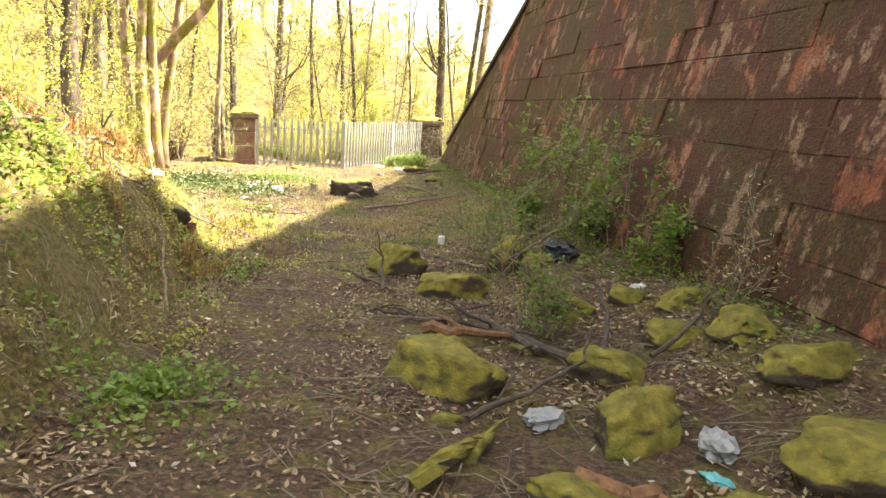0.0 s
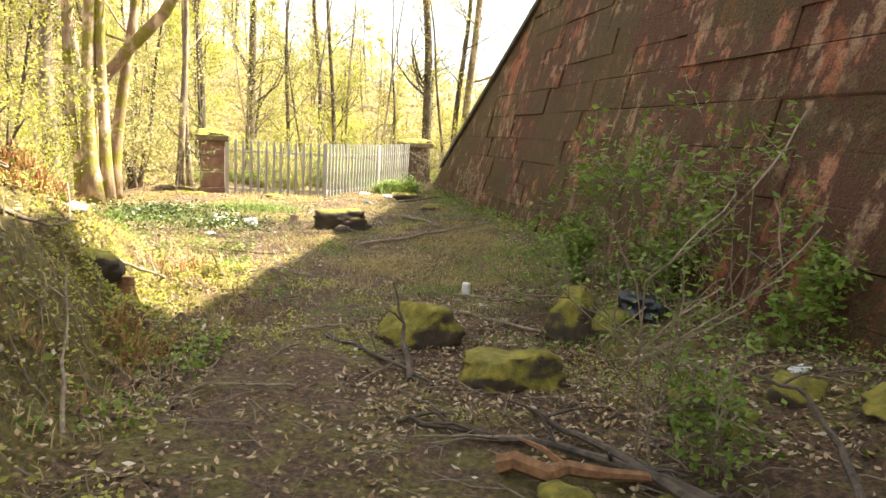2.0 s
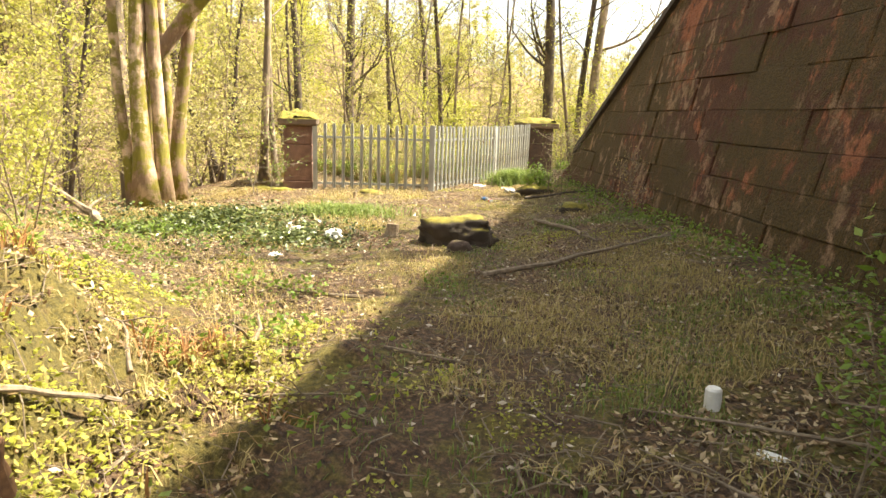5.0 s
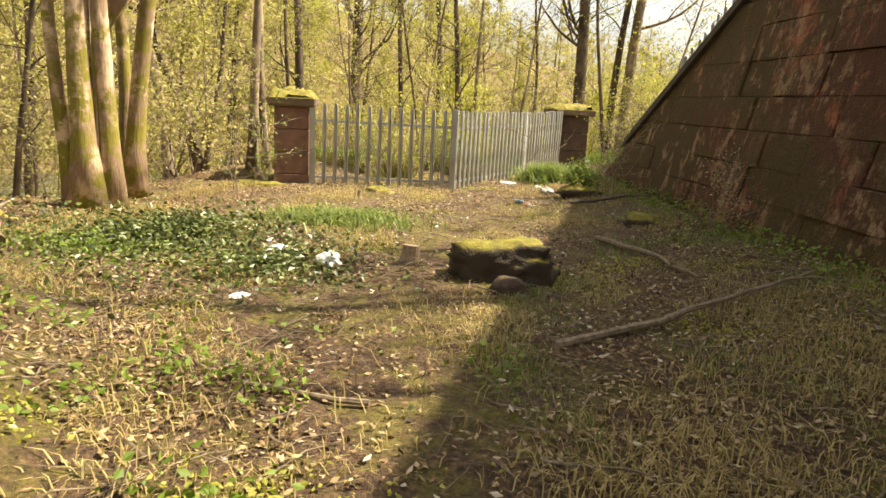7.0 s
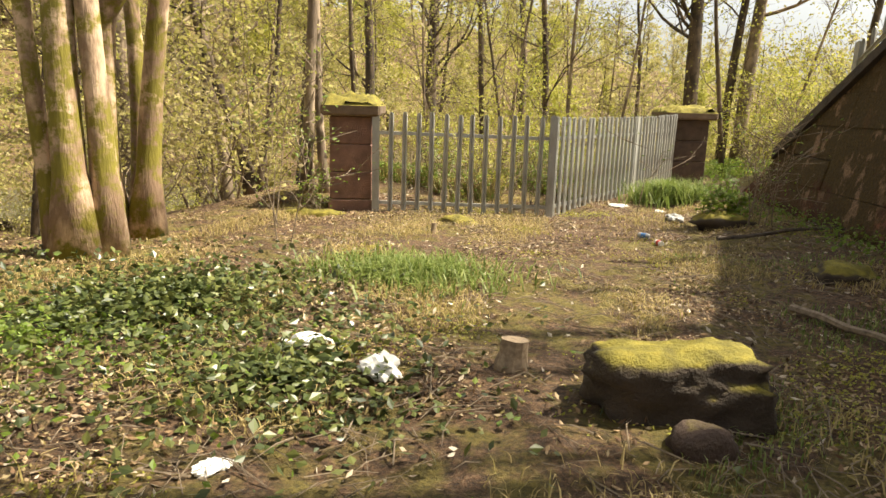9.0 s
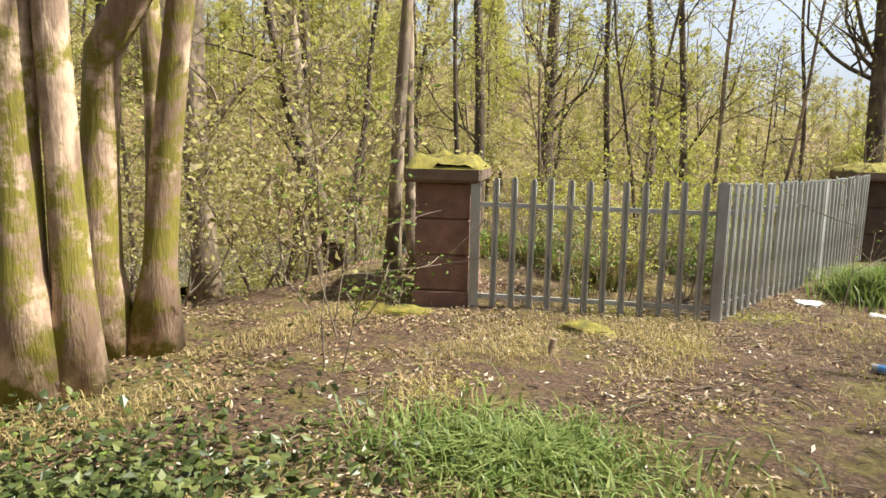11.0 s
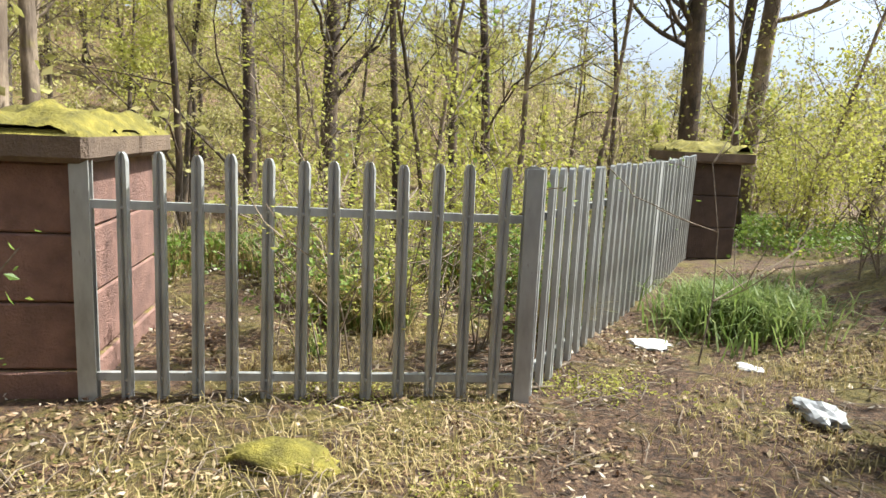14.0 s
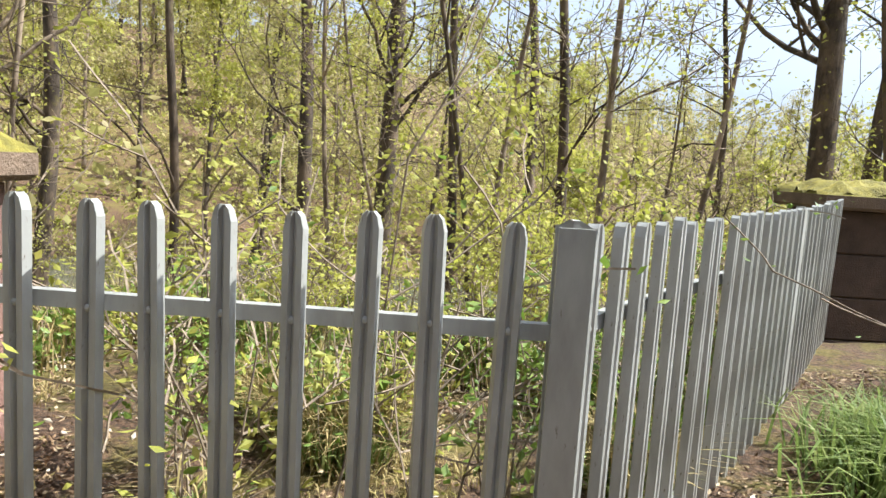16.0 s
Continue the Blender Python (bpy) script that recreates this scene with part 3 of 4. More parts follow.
pier("stone_pier", (-6.33, 19.38), 18.3, 0.58, 1.50, -0.48, 1.14, 0.27, 0.11, "square red sandstone pier with a moss-covered cap", 1, M_PIER)
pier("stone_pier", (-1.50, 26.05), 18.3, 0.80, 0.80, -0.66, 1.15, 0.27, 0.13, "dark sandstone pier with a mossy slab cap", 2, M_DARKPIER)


# ---- trees ----
def limb(g, tips, start, direction, length, r, rng, depth, wild=0.35, sides=6, up=0.12, fork=None):
    pts, rad = [Vector(start)], [r]
    d = Vector(direction).normalized()
    n = max(3, int(length / 0.45)) if depth == 0 else 4
    n = min(n, 12)
    for i in range(n):
        d = (d + Vector((rng.gauss(0, 1), rng.gauss(0, 1), rng.gauss(0, 0.6))) * wild * 0.35 + Vector((0, 0, up * 0.3))).normalized()
        pts.append(pts[-1] + d * (length / n))
        rad.append(max(0.004, r * (1 - 0.75 * (i + 1) / n)))
    ns = max(3, sides)
    ring = tube(g, pts, rad, ns, 0.05, rng, cap=False)
    if fork is not None:
        g.f.append((fork, ring, ring + 1))
    tips.append(pts[-1])
    if depth < 2:
        kids = rng.randint(3, 5) if depth == 0 else rng.randint(2, 4)
        for _ in range(kids):
            i = rng.randint(1, n)
            a = Vector((rng.gauss(0, 1), rng.gauss(0, 1), rng.gauss(0.25, 0.5)))
            limb(g, tips, pts[i], (d * 0.6 + a.normalized()), length * rng.uniform(0.4, 0.65), max(0.005, rad[i] * 0.6), rng, depth + 1, wild * 1.2, sides - 2, up, ring + i * ns)
    else:
        tips.extend(pts[1:-1])


def tree(name, base, height, r, lean, seed, bark_mat, leaf_mat, label, leaf_n=6, leaf_size=0.07, limbs=9, low=0.35, wild=0.35, stems=None, spread=0.55, flare=1.5, place=True, group="woodland trees"):
    rng_t = random.Random(seed)
    nrng = np.random.default_rng(seed)
    x, y = base
    ob = empty(name, pose(x, y, land_z(x, y) - 0.12 if place else 0), label, "tree", group)
    tips = []
    for k, (sx, sy, sr, slx, sly, sh, *kink) in enumerate(stems or [(0, 0, r, lean[0], lean[1], height)]):
        g = Geo()
        n = 14
        pts, rad = [], []
        px, py = rng_t.uniform(0, 9), rng_t.uniform(0, 9)
        for i in range(n + 1):
            t = i / n
            bend = 0.16 * sh * 0.1
            pts.append((sx + slx * t + bend * (noise.noise((px, t * 3, 0)) - noise.noise((px, 0, 0))), sy + sly * t + bend * (noise.noise((py, t * 3, 4)) - noise.noise((py, 0, 4))), sh * t))
            if kink:
                pts[-1] = (pts[-1][0] + kink[1] * (min(1.7, max(0, t * sh - kink[0])) + 0.3 * max(0, t * sh - kink[0] - 1.7)), pts[-1][1], pts[-1][2])
            rad.append(sr * (1 - 0.72 * t) + sr * (flare - 1) * math.exp(-t * sh * 3.0))
        stem_ring = tube(g, pts, rad, 10, 0.05, rng_t)
        for _ in range(limbs):
            t = rng_t.uniform(low, 0.98)
            i = t * n
            i0 = int(i)
            p = Vector(pts[i0]).lerp(Vector(pts[min(n, i0 + 1)]), i - i0)
            th = rng_t.uniform(0, 2 * math.pi)
            limb(g, tips, p, (math.cos(th), math.sin(th), rng_t.uniform(0.3, 1.5)), sh * spread * rng_t.uniform(0.25, 0.6) * (1.15 - t * 0.7), max(0.012, sr * (1 - 0.75 * t) * rng_t.uniform(0.18, 0.38)), rng_t, 0, wild, fork=stem_ring + i0 * 10)
        part("trunk", g, bark_mat, ob, smooth=True)
    if leaf_n > 0:
        g = Geo()
        pos = []
        for p in tips:
            m = nrng.poisson(leaf_n)
            pos.append(np.array(p)[None, :] + nrng.normal(size=(m, 3)) * np.array((0.22, 0.22, 0.16)))
        leaves(g, np.concatenate(pos), leaf_size, nrng, 0.3, 0.7)
        part("crown", g, leaf_mat, ob, "thin pale-green spring leaves")
    return ob


# named trunks
tree("sycamore_tree", (-7.62, 15.5), 11, 0.16, (0, 0), 11, M_BARK_PINK, M_LEAF, "multi-stemmed sycamore with smooth pinkish mossy bark", 5, 0.07, 7, 0.3,
     stems=[(-0.16, -0.02, 0.085, -0.9, 0.2, 10), (0.0, 0.0, 0.15, 0.0, 0.3, 12), (0.15, 0.2, 0.115, 0.0, 0.5, 11)], flare=1.9, group="trees beside the path")
tree("sycamore_tree", (-8.05, 16.50), 11, 0.16, (0, 0), 12, M_BARK_PINK, M_LEAF, "leaning sycamore with sunlit smooth mossy stems", 5, 0.07, 7, 0.3,
     stems=[(-0.05, -0.1, 0.15, 0.6, 0.4, 11, 2.5, 0.85), (0.24, 0.1, 0.125, 1.3, 0.5, 11), (0.0, 0.35, 0.10, -0.4, 0.2, 10)], flare=2.0, group="trees beside the path")
tree("slender_tree", (-7.95, 20.6), 10, 0.09, (0.3, 0.2), 13, M_BARK_GREY, M_LEAF, "pale twin-stemmed young tree behind the pier", 4, 0.06, 8, 0.35,
     stems=[(0, 0, 0.095, 0.4, 0.1, 10), (0.2, 0.25, 0.075, -0.3, 0.3, 9)], group="trees beside the path")
TRUNKS = [(-11.13, 31.85, 0.21, (-1.0, 0.3), 15), (-9.14, 31.2, 0.24, (0.2, 0.2), 16), (-6.99, 28.2, 0.085, (0.1, 0.3), 13), (-6.61, 34.6, 0.16, (-0.9, 0.2), 16),
          (-5.13, 30.1, 0.12, (-0.9, -0.2), 14), (-1.72, 29.1, 0.20, (-0.6, 0.4), 15), (-0.76, 30.9, 0.13, (0.7, 0.3), 14), (-0.31, 30.95, 0.19, (0.9, 0.3), 15),
          (-12.8, 25.8, 0.17, (-1.6, 0.5), 13), (-14.5, 22.5, 0.16, (0.4, 0.5), 13), (-12.2, 16.5, 0.17, (0.3, 0.4), 13), (2.2, 31.5, 0.12, (1.6, 0.6), 12), (-16, 29, 0.2, (0.5, 0.2), 15), (-10.9, 12.6, 0.2, (0.2, 0.2), 13), (-11.5, 21.0, 0.23, (-0.3, 0.2), 14), (-6.7, 11.2, 0.16, (-0.3, 0.6), 10)]
for i, (x, y, r, lean, h) in enumerate(TRUNKS):
    tree("tree", (x, y), h, r, lean, 40 + i, M_BARK_DARK if i not in (7, 8, 14) else M_BARK_GREY, M_LEAF,
         "tall slim dark-barked tree coming into leaf" if i not in (7, 8, 14) else "tall grey-brown tree coming into leaf", 3, 0.075, 13, 0.20, 0.55, spread=0.5, flare=1.2)

# thin crooked young trees down the bank
tree("crooked_tree", (-9.8, 22.0), 8, 0.12, (0, 0), 301, M_BARK_DARK, M_LEAF, "crooked mossy young tree leaning over the bank", 1.5, 0.06, 10, 0.15, 0.8,
     stems=[(0, 0, 0.12, -1.0, 0.2, 8, 1.0, -0.35), (0.1, 0, 0.07, 0.8, 0.2, 6)], group="young trees down the bank")
rc = random.Random(302)
for i, (x, y) in enumerate(((-8.9, 24.5), (-7.4, 25.4), (-6.3, 27.0), (-5.6, 25.2), (-4.6, 26.8), (-3.6, 27.6), (-2.9, 29.4), (-10.8, 24.2), (-12.4, 20.2), (-0.9, 28.3), (0.3, 29.3), (-7.9, 28.8), (-11.3, 18.4), (-4.0, 30.0))):
    tree("young_tree", (x, y), rc.uniform(6, 10), rc.uniform(0.035, 0.07), (rc.uniform(-1.6, 1.6), rc.uniform(-0.6, 0.6)), 310 + i, M_BARK_GREY if i % 3 else M_BARK_DARK, M_LEAF,
         "thin crooked young tree with bare twigs", 1.2, 0.06, 14, 0.12, 0.8, spread=0.5, flare=1.2, group="young trees down the bank")

# woods on the far bank and the hill: a few kinds, repeated
kinds = []
for k in range(6):
    kinds.append(tree("woodland_tree", (0, 0), 9 + k, 0.10 + 0.014 * k, (0.5, 0.2), 80 + k, M_BARK_DARK if k % 2 else M_BARK_GREY, M_LEAF_FAR if k % 3 else M_LEAF,
                      "thin woodland tree with sparse yellow-green leaves", 5, 0.17, 12, 0.1, 0.5, spread=0.5, flare=1.2, place=False, group="woods on the far bank"))
shrubs = []
for k in range(4):
    rs, ns = random.Random(120 + k), np.random.default_rng(120 + k)
    ob = empty("shrub", pose(0, 0, 0), "leafy woodland shrub with pale spring leaves", "shrub", "shrubs on the river bank")
    tips = []
    for _ in range(6):
        g = Geo()
        th = rs.uniform(0, 6.28)
        limb(g, tips, (rs.gauss(0, 0.15), rs.gauss(0, 0.15), 0), (math.cos(th) * 0.5, math.sin(th) * 0.5, 1), rs.uniform(1.3, 2.8), 0.018, rs, 0, 0.5, 5)
        part("stem", g, M_TWIG, ob)
    g2 = Geo()
    leaves(g2, np.concatenate([np.array(p)[None, :] + ns.normal(size=(ns.poisson(6), 3)) * 0.16 for p in tips]), 0.075, ns, 0.3, 0.7)
    part("foliage", g2, M_LEAF if k % 2 else M_LEAF_FAR, ob)
    shrubs.append(ob)
rw = random.Random(77)
def scatter(protos, k, x, y, s, sink=0.15):
    m = pose(x, y, land_z(x, y) - sink, rw.uniform(-3, 3), rw.uniform(-3, 3), rw.uniform(0, 360)) @ Matrix.Diagonal((s, s, s * rw.uniform(0.9, 1.15), 1))
    copy_thing(protos[k], m)
placed = 0
while placed < 300:
    b, dist = radians(rw.uniform(-70, 32)), 24 + 88 * rw.random() ** 1.1
    x, y = -3 + dist * math.sin(b), 8 + dist * math.cos(b)
    if y < 16 or (30 < y < 43 and x > -55) or (x > -2 and y < 34):
        continue
    scatter(kinds, rw.randrange(6), x, y, rw.uniform(0.6, 1.1) * (1.0 if b < radians(-14) else 0.72 if b < radians(-5) else 0.5))
    placed += 1
placed = 0
while placed < 70:
    x, y = rw.uniform(-26, 12), rw.uniform(14, 58)
    near = (x > -9.0 and y < 23.5) or (x > -2.8 and y < 27.5)
    if near or (31 < y < 43):
        continue
    scatter(shrubs, rw.randrange(4), x, y, rw.uniform(0.6, 1.3), 0.05)
    placed += 1
for x, y, s in ((-5.6, 10.6, 0.5), (-6.4, 9.2, 0.6), (-8.2, 12.6, 0.7), (-9.4, 15.0, 0.7), (-9.2, 18.2, 0.7), (0.4, 25.2, 0.7), (1.6, 27.5, 0.8), (-4.6, 23.2, 0.45), (-6.0, 22.6, 0.5), (-3.8, 24.5, 0.5), (-0.2, 28.0, 0.8), (0.8, 29.2, 0.9), (-1.2, 30.4, 0.9), (2.4, 29.8, 1.0), (0.2, 32.0, 1.0), (3.6, 31.5, 1.1), (1.6, 34.0, 1.2), (-2.4, 32.5, 1.0)):
    scatter(shrubs, rw.randrange(4), x, y, s, 0.05)
for ob in kinds:
    ob.matrix_world = pose(-30 - 3 * kinds.index(ob), 62, land_z(-30 - 3 * kinds.index(ob), 62) - 0.15)
for ob in shrubs:
    ob.matrix_world = pose(-19 - 2 * shrubs.index(ob), 24, land_z(-19 - 2 * shrubs.index(ob), 24) - 0.05)
# slim trees added on the embankment above the wall to shade the path
for i, (u, o, h) in enumerate(((17.2, 2.0, 6.5), (15.6, 3.0, 7), (19.3, 2.2, 5.5), (13.8, 2.6, 6), (18.3, 3.4, 7.5), (16.4, 1.6, 5.5), (15.1, 1.0, 7), (20.6, 3.0, 7), (21.4, 4.4, 8))):
    p = ORIGIN + U * u + H * (LEAN_BACK * wall_top(u) + o)
    t = tree("embankment_tree", (p.x, p.y), h, 0.15, (0.3, 0.2), 200 + i, M_BARK_GREY, M_LEAF, "slim tree in thin leaf added on the embankment to shade the path", 0.9, 0.09, 8, 0.25, 0.5, place=False, group="trees on the embankment")
    t.matrix_world = pose(p.x, p.y, (wall_top(u) if u < 22 else land_z(p.x, p.y)) - 0.05)


# bushy unseen trees added past the wall's low end to shade the mound
for i, (x, y) in enumerate(((2.9, 23.4), (3.6, 24.4), (2.4, 24.8))):
    tree("mound_tree", (x, y), 6.5, 0.12, (0.2, 0.2), 230 + i, M_BARK_GREY, M_LEAF, "bushy tree in young leaf added to shade the earth mound", 4, 0.09, 14, 0.1, 0.5, group="trees on the embankment")


# ---- stones, wood and plants on the ground ----
def rock(name, x, y, sx, sy, sz, yaw, seed, label, mat=None, power=2.8, rough=0.16, sub=3, sink=0.06, group="mossy rubble stones", cuts=0):
    g = Geo()
    lump(g, sx, sy, sz, seed, power, rough, sub, cuts)
    ob = part(name, g, mat or M_MOSSROCK, smooth=True)
    ob.matrix_world = pose(x, y, land_z(x, y) - sink, 0, 0, yaw)
    return tagged(ob, label, "rock", group)


rock("mossy_block", -2.50, 14.02, 0.86, 0.62, 0.42, 6, 1, "large squared stone block with a moss-covered top on the path", M_DARKROCK, 5.5, 0.2, 4, 0.04, "", 3)
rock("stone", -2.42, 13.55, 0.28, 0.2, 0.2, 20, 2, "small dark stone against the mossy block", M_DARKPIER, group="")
ROCKS = [(-0.12, 4.25, 0.78, 0.5, 0.40, -28), (0.98, 3.6, 0.72, 0.44, 0.34, 35), (1.0, 4.5, 0.62, 0.5, 0.26, 10), (1.85, 3.0, 0.72, 0.6, 0.32, 40), (0.88, 5.9, 0.42, 0.34, 0.30, 0),
         (-0.80, 7.6, 0.70, 0.5, 0.42, 8), (-0.24, 6.75, 0.80, 0.55, 0.38, -30), (0.45, 7.85, 0.55, 0.45, 0.50, 60), (1.45, 6.1, 0.36, 0.3, 0.22, 5), (1.85, 5.7, 0.5, 0.35, 0.22, 15),
         (1.5, 5.0, 0.5, 0.4, 0.2, 0), (2.0, 4.9, 0.6, 0.45, 0.25, 70), (0.55, 2.75, 0.5, 0.35, 0.2, 30), (1.2, 2.5, 0.6, 0.5, 0.25, -20), (0.1, 3.2, 0.34, 0.16, 0.14, 70),
         (-0.02, 5.15, 0.3, 0.24, 0.14, 0), (0.5, 5.1, 0.3, 0.22, 0.14, 40), (-0.05, 3.7, 0.2, 0.16, 0.1, 0), (0.75, 7.9, 0.5, 0.4, 0.2, 20), (0.1, 7.3, 0.5, 0.3, 0.16, -10), (2.15, 4.1, 0.7, 0.5, 0.25, 0)]
for i, (x, y, a, b, c, w) in enumerate(ROCKS):
    rock("mossy_rock", x, y, a * 1.08, b * 1.08, c * 1.05, w, 10 + i, "fallen stone wholly covered in yellow-green moss", None, 2.6, 0.2, 4 if a > 0.45 else 3, 0.05, cuts=7)
rock("mossy_mound", -1.75, 19.7, 0.7, 0.5, 0.28, 0, 50, "low dark mossy mound beside the wall end", M_DARKROCK, 2.4, 0.3)
rock("mossy_mound", -4.98, 18.95, 0.55, 0.26, 0.17, 10, 51, "small moss cushion in front of the fence", None, 2.3, 0.35)
rock("mossy_mound", -6.9, 18.75, 0.8, 0.35, 0.16, 15, 52, "moss-grown footing stone at the pier", None, 3.0, 0.3)
rock("mossy_mound", -1.05, 17.0, 0.5, 0.4, 0.22, 30, 53, "small mossy stone near the wall foot", M_DARKROCK, 2.6, 0.3)


# half-buried dark lump in place of the bank's shaded hollow
rock("dark_stone", -3.35, 7.4, 0.34, 0.3, 0.26, 10, 58, "dark lump standing in for the shaded hollow in the bank", M_DARKROCK, 2.6, 0.3, 3, 0.1, "mossy lumps of the bank")


def stump(x, y, r, h, label, mat, seed):
    rr = random.Random(seed)
    g = Geo()
    tube(g, [(0, 0, -0.06), (0, 0, 0.02), (0.01, 0, h * 0.5), (0.015, 0.01, h)], [r * 1.5, r * 1.25, r, r * 0.95], 12, 0.08, rr)
    ob = part("tree_stump", g, mat)
    ob.matrix_world = pose(x, y, land_z(x, y))
    return tagged(ob, label, "stump")


stump(-3.40, 14.25, 0.085, 0.17, "short sawn grey tree stump on the path", M_STUMP, 1)
stump(-5.05, 18.1, 0.03, 0.12, "small broken stub in dry grass", M_STUMP, 2)
stump(-3.25, 7.6, 0.08, 0.14, "rotten splintered orange stump in the bank", M_DEADWOOD, 3)


def stick(name, pts, r, label, mat=None, seed=0, twigs=3, lift=0.02, group="fallen branches"):
    """A fallen branch along (x, y, height above ground) points."""
    rr = random.Random(seed)
    P = [Vector((x, y, land_z(x, y) + h + lift)) for x, y, h in pts]
    fine = []
    for a, b in zip(P, P[1:]):
        for k in range(4):
            q = a.lerp(b, k / 4)
            fine.append(q + Vector((rr.gauss(0, 1), rr.gauss(0, 1), rr.gauss(0, 0.5))) * r * 0.5)
    fine.append(P[-1])
    n = len(fine)
    g = Geo()
    tube(g, fine, [r * (1 - 0.7 * i / (n - 1)) for i in range(n)], 7, 0.12, rr)
    for _ in range(twigs):
        i = rr.randint(2, n - 2)
        d = Vector((rr.gauss(0, 1), rr.gauss(0, 1), rr.uniform(0, 0.8))).normalized() * rr.uniform(0.12, 0.4)
        tube(g, [fine[i], fine[i] + d * 0.5 + Vector((0, 0, 0.02)), fine[i] + d], [r * 0.4, r * 0.3, r * 0.12], 5)
    return tagged(part(name, g, mat or M_BRANCH), label, "branch", group)


stick("fallen_branch", [(-2.05, 12.35, 0), (-1.3, 12.95, 0.06), (-0.55, 13.7, 0.08), (0.1, 14.2, 0.05)], 0.032, "long crooked fallen branch near the wall", M_TWIG, 1, 5)
stick("fallen_branch", [(0.9, 4.6, 0.02), (0.45, 5.2, 0.06), (0.0, 5.6, 0.03), (-0.6, 5.85, 0.02), (-0.95, 6.0, 0.0)], 0.035, "dark dead branch among mossy stones", None, 2, 7)
stick("fallen_branch", [(0.55, 4.9, 0.05), (0.1, 5.7, 0.05), (-0.1, 6.1, 0.0)], 0.03, "dark dead branch among mossy stones", None, 3, 4)
stick("fallen_branch", [(-0.85, 6.6, 0.0), (-0.95, 7.2, 0.12), (-1.05, 7.4, 0.5)], 0.024, "crooked upright dead branch by a mossy stone", None, 4, 2)
stick("fallen_branch", [(-1.6, 7.7, 0.0), (-1.1, 7.0, 0.02), (-0.7, 6.5, 0.02)], 0.024, "dark dead branch lying on the path edge", None, 5, 3)
stick("fallen_branch", [(0.05, 3.6, 0.05), (0.4, 3.8, 0.14), (0.75, 4.1, 0.22), (0.85, 4.5, 0.35)], 0.020, "thin dark branch arching over mossy stones", None, 6, 3)
stick("fallen_branch", [(0.9, 4.4, 0.1), (1.05, 4.9, 0.25), (1.0, 5.2, 0.42), (0.8, 5.3, 0.5)], 0.022, "thin dark branch standing among stones", None, 7, 2)
stick("fallen_branch", [(1.3, 4.6, 0.02), (1.7, 4.9, 0.15), (1.75, 5.0, 0.3)], 0.02, "thin dark branch standing among stones", None, 8, 2)
stick("fallen_branch", [(-1.6, 16.0, 0.02), (-1.1, 15.2, 0.03), (-0.8, 14.3, 0.03)], 0.035, "grey broken branch by the wall foot", M_TWIG, 9, 3)
stick("fallen_branch", [(-1.9, 18.6, 0.03), (-0.9, 18.9, 0.05), (-0.2, 19.0, 0.06)], 0.025, "dark branch lying across the wall foot", None, 10, 2)
stick("fallen_branch", [(-2.9, 11.2, 0.0), (-3.6, 11.25, 0.01), (-4.1, 11.5, 0.02)], 0.018, "pale straight stick on the grass", M_TWIG, 11, 1)
stick("fallen_branch", [(-3.0, 9.3, 0.02), (-3.15, 9.6, 0.14), (-3.2, 9.75, 0.25)], 0.025, "pale broken branch on the bank foot", M_TWIG, 12, 1)
stick("fallen_branch", [(-3.9, 6.4, 0.02), (-4.3, 7.2, 0.06), (-4.6, 7.8, 0.03)], 0.035, "mossy branch lying on the bank", M_TWIG, 13, 3)
stick("fallen_branch", [(-4.4, 8.0, 0.05), (-4.8, 8.6, 0.12), (-5.1, 9.0, 0.25)], 0.04, "dead branch sticking out of the bank", None, 14, 4)
stick("fallen_branch", [(-2.5, 5.4, 0.02), (-2.75, 5.9, 0.2), (-2.9, 6.2, 0.45)], 0.013, "thin stick leaning on the bank", M_TWIG, 15, 1)
stick("fallen_branch", [(-6.7, 13.1, 0.05), (-7.3, 13.6, 0.2), (-8.2, 13.9, 0.5)], 0.07, "mossy fallen limb beside the sycamores", M_BARK_GREY, 16, 3)
stick("fallen_branch", [(0.2, 7.9, 0.01), (-0.4, 8.4, 0.02), (-0.9, 8.8, 0.02)], 0.014, "thin stick lying on the grass", M_TWIG, 17, 2)
stick("fallen_branch", [(0.4, 8.9, 0.01), (-0.3, 9.2, 0.03), (-0.9, 9.3, 0.01)], 0.014, "thin stick lying on the grass", M_TWIG, 18, 2)
stick("rotten_log", [(-0.15, 2.85, 0.02), (0.05, 3.15, 0.05), (0.15, 3.45, 0.02)], 0.06, "short mossy rotten log among stones", M_MOSSROCK, 19, 1)
stick("rotten_log", [(0.55, 2.9, 0.04), (0.85, 2.75, 0.05), (1.05, 2.6, 0.04)], 0.07, "reddish-brown rotten log among stones", M_DEADWOOD, 20, 1)
stick("broken_log", [(-0.35, 5.35, 0.04), (0.1, 5.3, 0.05), (0.5, 5.2, 0.04)], 0.055, "reddish broken log beside a mossy stone", M_DEADWOOD, 21, 1)

stick("fallen_branch", [(-3.61, 5.69, 0.02), (-3.69, 6.07, 0.09), (-4.15, 6.20, 0.13)], 0.013, "thin dead stick lying on the bank", M_TWIG, 40, 2)
stick("fallen_branch", [(-4.33, 5.67, 0.02), (-4.35, 6.12, 0.07), (-4.35, 6.23, 0.10)], 0.019, "thin dead stick lying on the bank", M_TWIG, 41, 2)
stick("fallen_branch", [(-4.21, 7.12, 0.02), (-4.11, 7.34, 0.10), (-4.28, 7.74, 0.00)], 0.019, "thin dead stick lying on the bank", M_TWIG, 42, 2)
